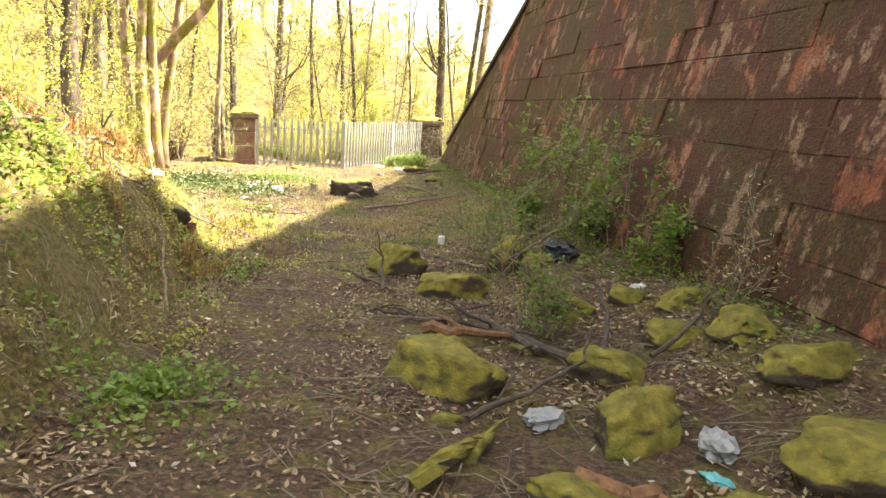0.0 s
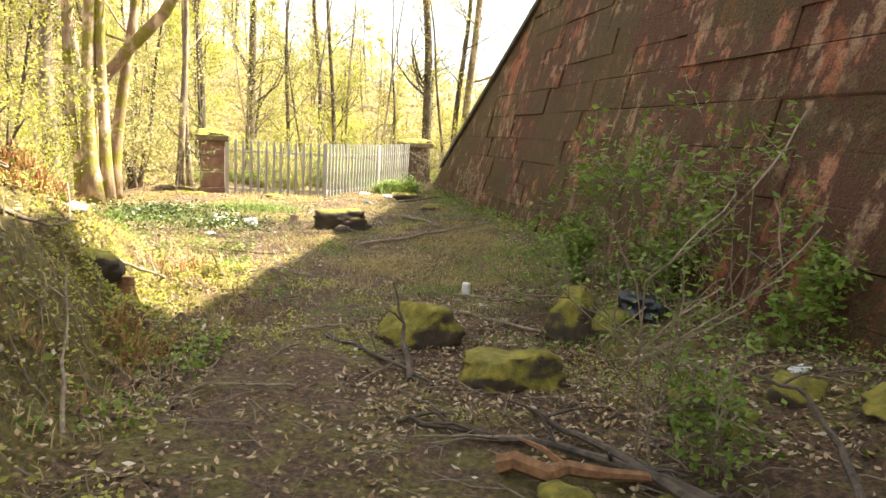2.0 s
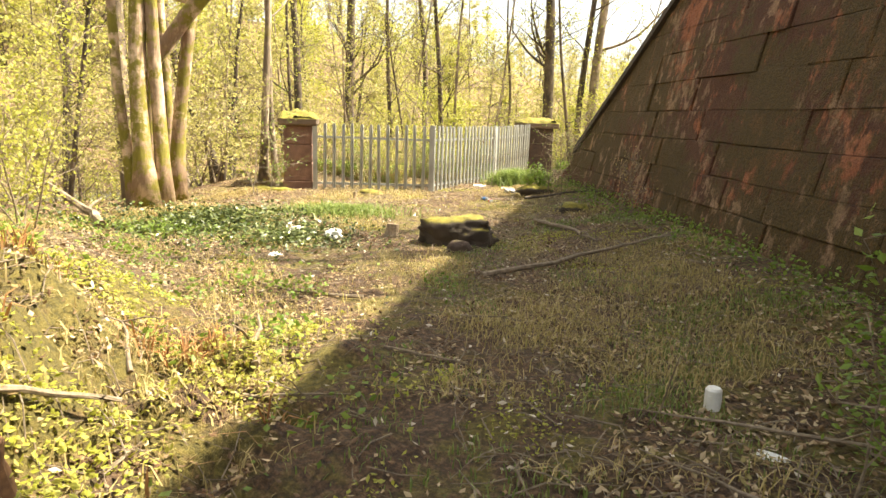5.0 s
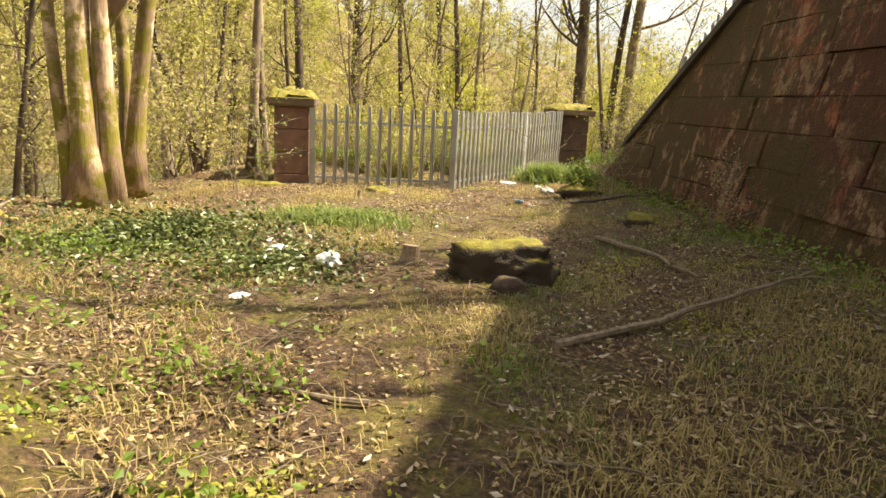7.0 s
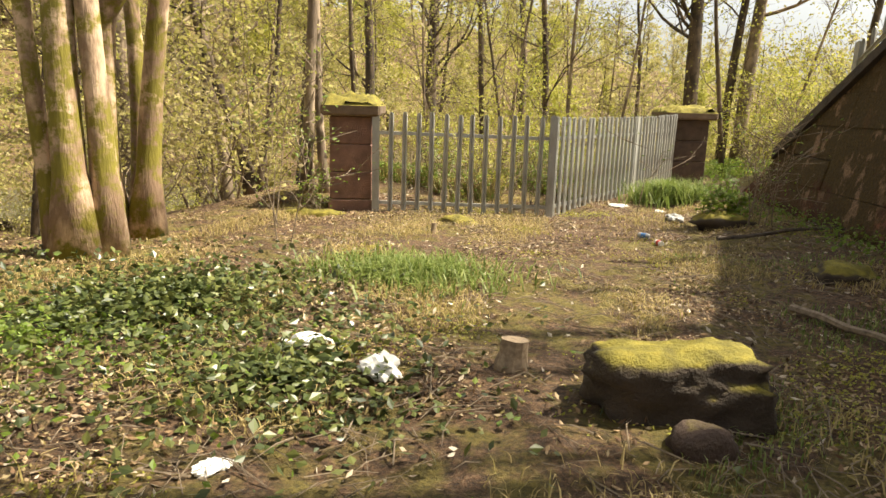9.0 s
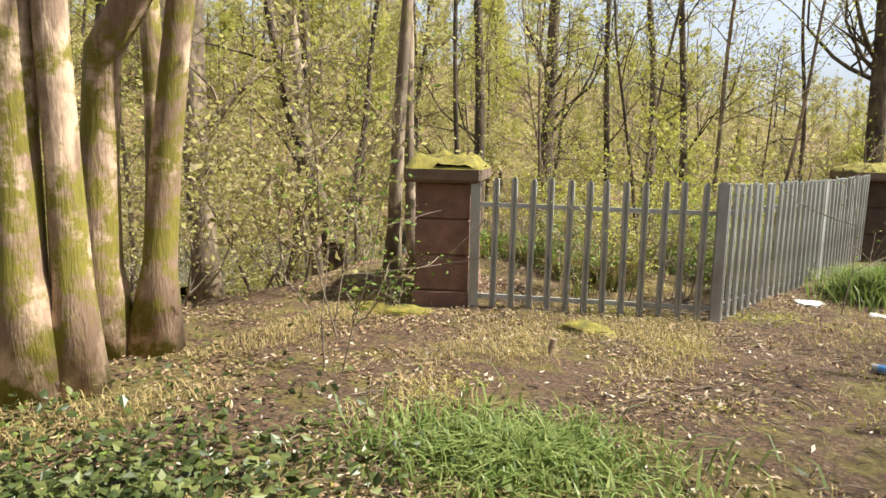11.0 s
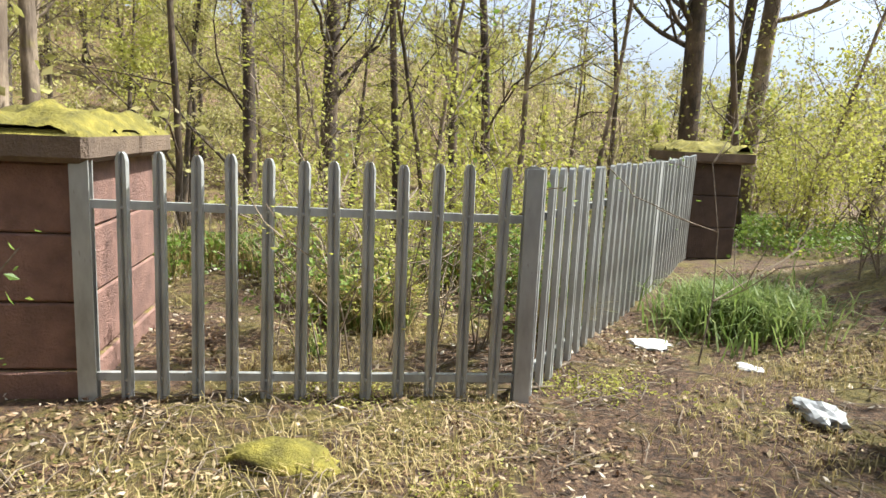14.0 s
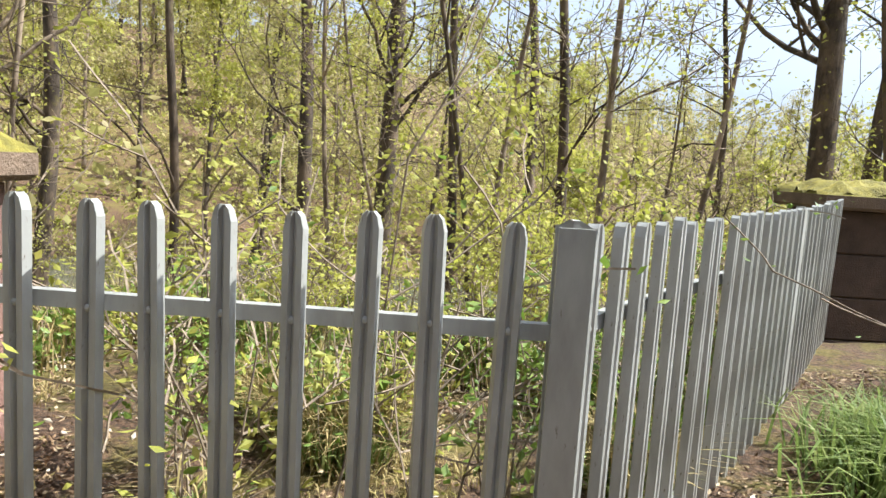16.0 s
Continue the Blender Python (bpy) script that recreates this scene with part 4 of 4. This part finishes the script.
stick("fallen_branch", [(-4.12, 6.86, 0.02), (-3.90, 7.28, 0.11), (-4.37, 7.68, 0.07)], 0.019, "thin dead stick lying on the bank", M_TWIG, 43, 2)
stick("fallen_branch", [(-3.53, 8.89, 0.02), (-3.75, 9.16, 0.12), (-3.74, 9.64, 0.05)], 0.015, "thin dead stick lying on the bank", M_TWIG, 44, 2)
stick("fallen_branch", [(-3.45, 6.43, 0.02), (-3.40, 6.80, 0.11), (-3.43, 7.30, 0.13)], 0.020, "thin dead stick lying on the bank", M_TWIG, 45, 2)
stick("fallen_branch", [(-3.43, 7.86, 0.02), (-3.22, 8.35, 0.11), (-3.52, 8.64, 0.03)], 0.018, "thin dead stick lying on the bank", M_TWIG, 46, 2)
stick("fallen_branch", [(-3.53, 7.37, 0.02), (-3.79, 7.82, 0.12), (-4.05, 8.19, 0.06)], 0.012, "thin dead stick lying on the bank", M_TWIG, 47, 2)
stick("fallen_branch", [(-4.02, 5.97, 0.02), (-3.80, 6.18, 0.09), (-4.58, 6.76, 0.05)], 0.019, "thin dead stick lying on the bank", M_TWIG, 48, 2)
stick("fallen_stick", [(-2.06, 10.85, 0.0), (-1.71, 10.85, 0.02), (-1.43, 10.85, 0.01)], 0.009, "thin brown stick on the woodland floor", M_TWIG, 60, 2)
stick("fallen_stick", [(-0.87, 4.08, 0.0), (-0.53, 4.15, 0.02), (-0.25, 4.19, 0.01)], 0.008, "thin brown stick on the woodland floor", M_TWIG, 61, 2)
stick("fallen_stick", [(-1.19, 6.56, 0.0), (-1.00, 6.85, 0.02), (-0.84, 7.02, 0.01)], 0.007, "thin brown stick on the woodland floor", M_TWIG, 62, 2)
stick("fallen_stick", [(-2.42, 10.01, 0.0), (-2.08, 9.92, 0.02), (-1.81, 9.86, 0.01)], 0.013, "thin brown stick on the woodland floor", M_TWIG, 63, 2)
stick("fallen_stick", [(-1.54, 6.33, 0.0), (-1.88, 6.29, 0.02), (-2.16, 6.26, 0.01)], 0.012, "thin brown stick on the woodland floor", M_TWIG, 64, 2)
stick("fallen_stick", [(-1.52, 7.97, 0.0), (-1.77, 7.73, 0.02), (-1.98, 7.58, 0.01)], 0.014, "thin brown stick on the woodland floor", M_TWIG, 65, 2)
stick("fallen_stick", [(-1.74, 7.30, 0.0), (-1.81, 6.96, 0.02), (-1.86, 6.75, 0.01)], 0.009, "thin brown stick on the woodland floor", M_TWIG, 66, 2)
stick("fallen_stick", [(-0.16, 5.76, 0.0), (-0.51, 5.71, 0.02), (-0.79, 5.68, 0.01)], 0.011, "thin brown stick on the woodland floor", M_TWIG, 67, 2)
stick("fallen_stick", [(-1.26, 3.59, 0.0), (-1.57, 3.42, 0.02), (-1.82, 3.32, 0.01)], 0.007, "thin brown stick on the woodland floor", M_TWIG, 68, 2)
stick("fallen_stick", [(-1.36, 8.12, 0.0), (-1.03, 8.25, 0.02), (-0.77, 8.32, 0.01)], 0.011, "thin brown stick on the woodland floor", M_TWIG, 69, 2)
stick("fallen_stick", [(-1.08, 7.00, 0.0), (-1.29, 7.28, 0.02), (-1.46, 7.44, 0.01)], 0.012, "thin brown stick on the woodland floor", M_TWIG, 70, 2)
stick("fallen_stick", [(-3.01, 9.04, 0.0), (-2.68, 9.17, 0.02), (-2.42, 9.24, 0.01)], 0.012, "thin brown stick on the woodland floor", M_TWIG, 71, 2)


# loose litter
def crumple(name, x, y, sx, sy, sz, mat, label, seed, sink=0.01):
    g = Geo()
    lump(g, sx, sy, sz, seed, 2.2, 0.55, 3)
    ob = part(name, g, mat)
    ob.matrix_world = pose(x, y, land_z(x, y) - sink, 0, 0, seed * 40)
    return tagged(ob, label, "litter", "")


crumple("bin_bag", 1.05, 8.05, 0.42, 0.32, 0.26, M_BLACKBAG, "torn black plastic bag among rubble", 3)
crumple("crumpled_paper", -4.05, 13.85, 0.22, 0.16, 0.13, M_WHITE, "crumpled white paper lying on ivy", 4)
crumple("crumpled_paper", -4.6, 14.15, 0.26, 0.12, 0.08, M_WHITE, "crumpled white paper lying on ivy", 5)
crumple("crumpled_paper", -4.35, 12.75, 0.14, 0.1, 0.05, M_WHITE, "scrap of white paper on dead leaves", 6)
crumple("plastic_bag", -2.3, 20.15, 0.28, 0.2, 0.1, M_GREYLITTER, "crumpled clear plastic bag on leaf litter", 7)
crumple("plastic_scrap", -2.45, 21.0, 0.2, 0.12, 0.04, M_WHITE, "flat white plastic scrap on the path", 8)
crumple("plastic_scrap", -3.1, 21.4, 0.3, 0.25, 0.05, M_WHITE, "white plastic scrap at the fence foot", 9)
crumple("plastic_sheet", 0.5, 3.75, 0.26, 0.16, 0.1, M_GREYLITTER, "grey plastic sheet between mossy stones", 10)
crumple("plastic_sheet", 1.35, 3.35, 0.3, 0.18, 0.12, M_GREYLITTER, "torn grey plastic with a dark underside", 11)
crumple("wrapper", 1.25, 3.05, 0.15, 0.1, 0.05, M_TEAL, "teal sweet wrapper among stones", 12)
crumple("plastic_scrap", -0.3, 8.9, 0.17, 0.1, 0.03, M_WHITE, "pale plastic scrap on grass", 13)
crumple("plastic_scrap", 1.6, 6.4, 0.14, 0.09, 0.06, M_WHITE, "white paper scrap at the wall foot", 14)
crumple("plastic_scrap", -3.75, 7.8, 0.2, 0.14, 0.08, M_WHITE, "white scrap caught in the bank", 15)
crumple("plastic_scrap", -0.12, 2.55, 0.16, 0.14, 0.03, M_WHITE, "flat pale scrap on the path edge", 16)


def drink(name, x, y, yaw, r, L, body, band, label, upright=False):
    ob = empty(name, pose(x, y, land_z(x, y) + (0 if upright else r), 0 if upright else 90, 0, yaw), label, "litter")
    g = Geo()
    tube(g, [(0, 0, 0), (0, 0, 0.006), (0, 0, L - 0.012), (0, 0, L)], [r * 0.8, r, r, r * 0.78], 16)
    part("body", g, body, ob, smooth=False)
    g = Geo()
    tube(g, [(0, 0, L * 0.3), (0, 0, L * 0.7)], [r * 1.03, r * 1.03], 16)
    part("print_band", g, band, ob, "coloured print")
    return ob


drink("drinks_can", 0.0, 7.38, 60, 0.033, 0.15, M_WHITE, M_RED, "crushed white and red drinks can on moss")
drink("drinks_can", -2.75, 18.9, 70, 0.032, 0.14, M_GREYLITTER, M_BLUE, "grey and blue drinks can on leaf litter")
drink("paper_cup", -0.43, 9.5, 20, 0.045, 0.13, M_WHITE, M_WHITE, "white paper cup standing in grass", True)
drink("drinks_can", -2.55, 18.4, 30, 0.033, 0.12, M_WHITE, M_RED, "red and white can half buried in leaves")


# saplings and brambles at the wall
def sapling(x, y, h, n, label, seed, leaf=0.08, mat=None, dens=14, name="sapling"):
    rr, nn = random.Random(seed), np.random.default_rng(seed)
    ob = empty(name, pose(x, y, land_z(x, y) - 0.02), label, "sapling", "saplings by the wall")
    tips = []
    for _ in range(n):
        g = Geo()
        th = rr.uniform(0, 6.28)
        limb(g, tips, (rr.gauss(0, 0.1), rr.gauss(0, 0.1), 0), (math.cos(th) * 0.22, math.sin(th) * 0.22, 1), h * rr.uniform(0.6, 1.0), 0.008, rr, 0, 0.3, 5)
        part("stem", g, M_TWIG, ob)
    g = Geo()
    leaves(g, np.concatenate([np.array(p)[None, :] + nn.normal(size=(nn.poisson(dens), 3)) * 0.06 for p in tips]), leaf, nn, 0.6, 0.5)
    part("foliage", g, mat or M_HERB, ob)
    return ob


sapling(1.25, 8.5, 1.5, 4, "green elder sapling growing against the wall", 1, dens=2.2)
sapling(1.65, 7.7, 1.25, 4, "green elder sapling growing against the wall", 2, dens=2.2)
sapling(1.0, 9.3, 1.3, 3, "thin green sapling growing near the wall", 3, dens=4)
sapling(0.1, 8.6, 0.7, 4, "thin green sapling growing in rubble", 4, 0.045, dens=4)
sapling(0.35, 5.6, 1.1, 3, "thin wispy sapling among mossy stones", 5, 0.035, dens=3)
sapling(0.75, 5.45, 0.42, 6, "low leafy green herb among mossy stones", 21, 0.05, dens=2)
sapling(0.75, 9.9, 0.55, 4, "low green sapling growing in grass", 6, dens=5)
sapling(1.5, 8.9, 0.6, 6, "low green bramble at the wall foot", 7, dens=3)
sapling(1.9, 6.9, 0.5, 4, "low green bramble at the wall foot", 8, dens=3)
sapling(-1.7, 8.9 + 10.9, 0.4, 6, "low green bramble on a mossy mound", 9, dens=2)
sapling(-1.35, 19.4, 1.0, 5, "bare twiggy shrub at the wall end", 10, 0.04, dens=0.6)
sapling(-0.85, 21.5, 1.0, 7, "bare brown brushwood at the wall end", 18, 0.04, dens=0.4)
sapling(-0.35, 22.3, 1.1, 7, "bare brown brushwood at the wall end", 19, 0.04, dens=0.4)
sapling(0.15, 22.9, 1.0, 7, "bare brown brushwood at the wall end", 20, 0.04, dens=0.5)
for i, (x, y) in enumerate(((-5.6, 20.6), (-5.0, 21.4), (-4.3, 21.0), (-5.9, 22.2), (-3.9, 22.4), (-4.7, 22.8), (-3.5, 23.6), (-5.2, 20.2))):
    sapling(x, y, 0.8 + 0.1 * (i % 4), 5, "twiggy leafing bush behind the palisade fence", 30 + i, 0.05, M_LEAF if i % 2 else M_HERB, dens=2.5, name="bush")
for i, (x, y) in enumerate(((-0.6, 21.9), (-0.1, 22.0), (0.4, 22.3), (-0.5, 23.0), (0.2, 23.6), (-1.0, 22.9))):
    sapling(x, y, 0.8, 6, "bare brown brushwood on the earth mound", 50 + i, 0.04, M_STRAW, dens=0.6)
sapling(2.25, 5.6, 0.7, 5, "dry twiggy weed at the wall foot", 11, 0.035, M_STRAW, dens=1)
sapling(-0.3, 16.3, 0.8, 4, "dry twiggy weed at the wall foot", 12, 0.035, M_STRAW, dens=1)
sapling(-6.75, 18.85, 0.4, 3, "small green weed at the pier foot", 13, 0.05, dens=1)
sapling(-2.75, 21.2, 1.5, 1, "single bare stem beside the fence", 14, 0.04, dens=1)
sapling(-4.75, 20.45, 1.6, 2, "bare thin stem leaning through the fence", 15, 0.05, dens=1)
sapling(-6.3, 16.9, 1.4, 2, "bare thin sapling beside the sycamores", 16, 0.05, dens=1.5)
sapling(-6.9, 17.9, 2.2, 2, "bare thin sapling beside the sycamores", 17, 0.05, dens=1.5)


def trail(y):
    return float(np.interp(y, [0, 4, 8, 12, 16, 20, 23], [-0.6, -1.2, -2.0, -3.0, -3.2, -2.9, -2.0]))


def field(name, pts_fn, count, label, category, mat, fn, seed):
    nn = np.random.default_rng(seed)
    xy = [pts_fn(nn) for _ in range(count)]
    z = land([p[0] for p in xy], [p[1] for p in xy]).tolist()
    pts = [(x, y, zz + relief(x, y)) for (x, y), zz in zip(xy, z)]
    g = Geo()
    fn(g, pts, nn)
    return tagged(part(name, g, mat), label, category, kind="stuff")


def disc(cx, cy, rx, ry):
    def f(nn):
        a, r = nn.uniform(0, 6.283), abs(nn.normal()) * 0.5
        return cx + rx * r * math.cos(a), cy + ry * r * math.sin(a)
    return f


def strip(x0, x1, y0, y1, clump=0.0):
    def f(nn):
        while True:
            x, y = nn.uniform(x0, x1), nn.uniform(y0, y1)
            if abs(x - trail(y)) < 0.42 and nn.uniform() < 0.68 and y < 23:
                continue
            if (x < wall_x(y) - 0.08 or y > 24) and (noise.noise((x * 1.1, y * 1.1, clump * 7)) * 1.3 + 0.55 - clump * 0.55) > nn.uniform(0, 1) * clump:
                return x, y
    return f


def raised(dz):
    return lambda g, pts, nn, s=0.05, f=0.75, w=0.62: leaves(g, np.array(pts) + np.c_[np.zeros((len(pts), 2)), nn.uniform(0.0, dz, len(pts))], s, nn, f, w)


def bushy(g, p, nn):
    q = np.array(p)
    q[:, 2] += nn.uniform(0, 1, len(q)) ** 1.6 * 5.5
    leaves(g, q, 0.30, nn, 0.3, 0.75)


def hillside(nn):
    b, d = radians(nn.uniform(-75, 40)), 36 + 80 * nn.uniform() ** 0.8
    return -3 + d * math.sin(b), 8 + d * math.cos(b)


field("hillside_thicket", hillside, 60000, "dense budding thicket over the far hillside", "woods", M_LEAF_FAR, bushy, 21)
field("leaf_litter", strip(-7.5, 2.6, 1.0, 12.0, 0.45), 46000, "dry brown and grey dead leaves strewn on soil", "leaf litter", M_LITTER, lambda g, p, nn: raised(0.03)(g, p, nn, 0.044, 0.7, 0.48), 1)
field("leaf_litter", strip(-9.5, 0.5, 12.0, 24.5, 0.45), 42000, "dry brown and grey dead leaves strewn on soil", "leaf litter", M_LITTER, lambda g, p, nn: raised(0.03)(g, p, nn, 0.042, 0.7, 0.42), 2)
field("ivy", disc(-5.9, 14.6, 1.9, 1.7), 4200, "dark glossy ivy carpeting the ground", "ivy", M_IVY, lambda g, p, nn: raised(0.14)(g, p, nn, 0.065, 0.6), 3)
field("ivy", disc(-4.5, 13.6, 1.1, 0.9), 1800, "dark glossy ivy carpeting the ground", "ivy", M_IVY, lambda g, p, nn: raised(0.10)(g, p, nn, 0.06, 0.6), 4)
field("ivy", disc(-6.3, 14.0, 2.9, 2.4), 2400, "sprawling ivy and small herbs over dead leaves", "ivy", M_IVY, lambda g, p, nn: raised(0.10)(g, p, nn, 0.06, 0.6), 34)
field("sunlit_herbs", disc(-6.2, 13.6, 2.6, 2.2), 1700, "small bright herbs among the ivy", "herbs", M_HERB, lambda g, p, nn: raised(0.12)(g, p, nn, 0.045, 0.5), 35)
field("grass_patch", disc(-4.65, 16.1, 0.95, 0.7), 2400, "patch of fresh green bluebell leaves on leaf litter", "grass", M_GRASS, lambda g, p, nn: blades(g, p, 0.17, nn, 1.9, 0.008), 5)
field("grass_tussock", disc(-2.3, 22.2, 0.62, 0.7), 3200, "thick tussock of bright green bluebell leaves by the fence", "grass", M_GRASS, lambda g, p, nn: blades(g, p, 0.32, nn, 1.7, 0.008), 6)
field("dry_grass", strip(-7.5, 0.5, 8.5, 21.5, 0.8), 32000, "straw-coloured dry grass between the leaves", "grass", M_STRAW, lambda g, p, nn: blades(g, p, 0.075, nn, 2.2, 0.0035), 7)
field("short_grass", strip(-2.5, 1.6, 7.5, 18, 1.0), 9000, "thin short green grass and moss", "grass", M_GRASS, lambda g, p, nn: blades(g, p, 0.05, nn, 1.0, 0.004), 8)
field("bank_grass", strip(-7.5, -2.3, 2.0, 12.5, 0.5), 5000, "mixed dry grass hanging on the earth bank", "grass", M_STRAW, lambda g, p, nn: blades(g, p, 0.11, nn, 1.8, 0.004), 9)
field("bank_herbs", strip(-8, -2.2, 1.0, 12, 1.0), 10000, "small green herbs growing over the bank", "herbs", M_HERB, lambda g, p, nn: raised(0.16)(g, p, nn, 0.05, 0.5), 10)
field("dead_bracken", strip(-4.6, -2.6, 5.5, 9.5, 1.0), 2600, "rusty dead bracken along the bank", "bracken", M_BRACKEN, lambda g, p, nn: blades(g, p, 0.16, nn, 1.6, 0.007), 22)
field("bank_moss", strip(-7, -1.9, 1.0, 10.5, 0.9), 26000, "bright yellow-green moss and herbs in the sun", "moss", M_LEAF, lambda g, p, nn: raised(0.08)(g, p, nn, 0.035, 0.6), 23)
field("bank_weeds", disc(-1.75, 3.6, 0.6, 0.7), 1100, "low green weeds at the bank foot", "herbs", M_HERB, lambda g, p, nn: raised(0.12)(g, p, nn, 0.05, 0.5), 11)
def behind(x0, x1, y0, y1):
    inner = strip(x0, x1, y0, y1, 0.5)
    def f(nn):
        while True:
            x, y = inner(nn)
            if y > 19.55 + (x + 6.27) * 0.325 and x < -3.75 + (y - 20.1) * 0.335 - 0.4 and not (x < -6.2 and y < 21.2):
                return x, y
    return f


field("dead_stems", behind(-8, -2.5, 19.5, 27), 2600, "tall bare dead stems behind the palisade fence", "stems", M_TWIG, lambda g, p, nn: blades(g, p, 0.75, nn, 0.9, 0.004), 24)
field("leaf_litter", behind(-8, -2.5, 19.5, 26), 9000, "dry pale dead leaves behind the fence", "leaf litter", M_PALELEAF, lambda g, p, nn: raised(0.05)(g, p, nn, 0.05), 25)
field("fence_foot_grass", behind(-6.1, -3.2, 19.6, 21.6), 5000, "green grass growing at the back of the fence", "grass", M_GRASS, lambda g, p, nn: blades(g, p, 0.2, nn, 1.2, 0.006), 28)
field("fence_foot_straw", behind(-6.1, -3.2, 19.6, 21.8), 4000, "pale dry stalks at the back of the fence", "grass", M_STRAW, lambda g, p, nn: blades(g, p, 0.32, nn, 1.4, 0.005), 29)
field("bank_undergrowth", behind(-8, -2.5, 19.6, 24.5), 22000, "green undergrowth behind the palisade fence", "herbs", M_HERB, lambda g, p, nn: raised(0.35)(g, p, nn, 0.06, 0.4), 12)
field("reedy_grass", behind(-8, -2.5, 19.6, 25), 7000, "tall dry grass behind the palisade fence", "grass", M_STRAW, lambda g, p, nn: blades(g, p, 0.4, nn, 0.8, 0.006), 13)
field("wall_foot_weeds", lambda nn: (lambda y: (wall_x(y) - abs(nn.normal()) * 0.35 - 0.06, y))(nn.uniform(4.5, 21)), 3500, "green weeds along the wall foot", "herbs", M_HERB, lambda g, p, nn: raised(0.18)(g, p, nn, 0.045, 0.5), 14)


def twiggery(g, pts, nn):
    for x, y, z in pts:
        th, L, r = nn.uniform(0, 6.283), nn.uniform(0.08, 0.42), nn.uniform(0.0015, 0.005)
        dx, dy = math.cos(th) * L, math.sin(th) * L
        bx, by = -dy * nn.normal() * 0.15, dx * nn.normal() * 0.15
        tube(g, [(x, y, z + 0.012), (x + dx * 0.5 + bx, y + dy * 0.5 + by, land_z(x + dx * 0.5, y + dy * 0.5) + 0.02 + abs(nn.normal()) * 0.02), (x + dx, y + dy, land_z(x + dx, y + dy) + 0.012)], [r, r, r * 0.5], 4, cap=False)


field("bright_leaves", strip(-7, 1.8, 1.5, 22.5, 0.2), 4200, "pale bleached dead leaves on the woodland floor", "leaf litter", M_PALELEAF, lambda g, p, nn: raised(0.035)(g, p, nn, 0.05, 0.6, 0.45), 26)
field("moss_patch", strip(-6, 1.5, 6, 21, 1.4), 16000, "yellow-green moss tufts on the ground", "moss", M_LEAF, lambda g, p, nn: raised(0.02)(g, p, nn, 0.024, 0.5), 27)
field("path_side_herbs", strip(-1.4, 3.5, 26.6, 31, 0.4), 9000, "green herbs beyond the far pier", "herbs", M_HERB, lambda g, p, nn: raised(0.3)(g, p, nn, 0.06, 0.4), 30)
field("twigs", strip(-6, 2.4, 1.5, 21.0, 0.3), 5500, "small dry twigs scattered on the ground", "twigs", M_TWIG, twiggery, 15)

# the wall's nearer stones, one by one
for verts, faces in stones:
    g = Geo()
    g.add(verts, faces)
    part("brick", g, M_STONE, wall)
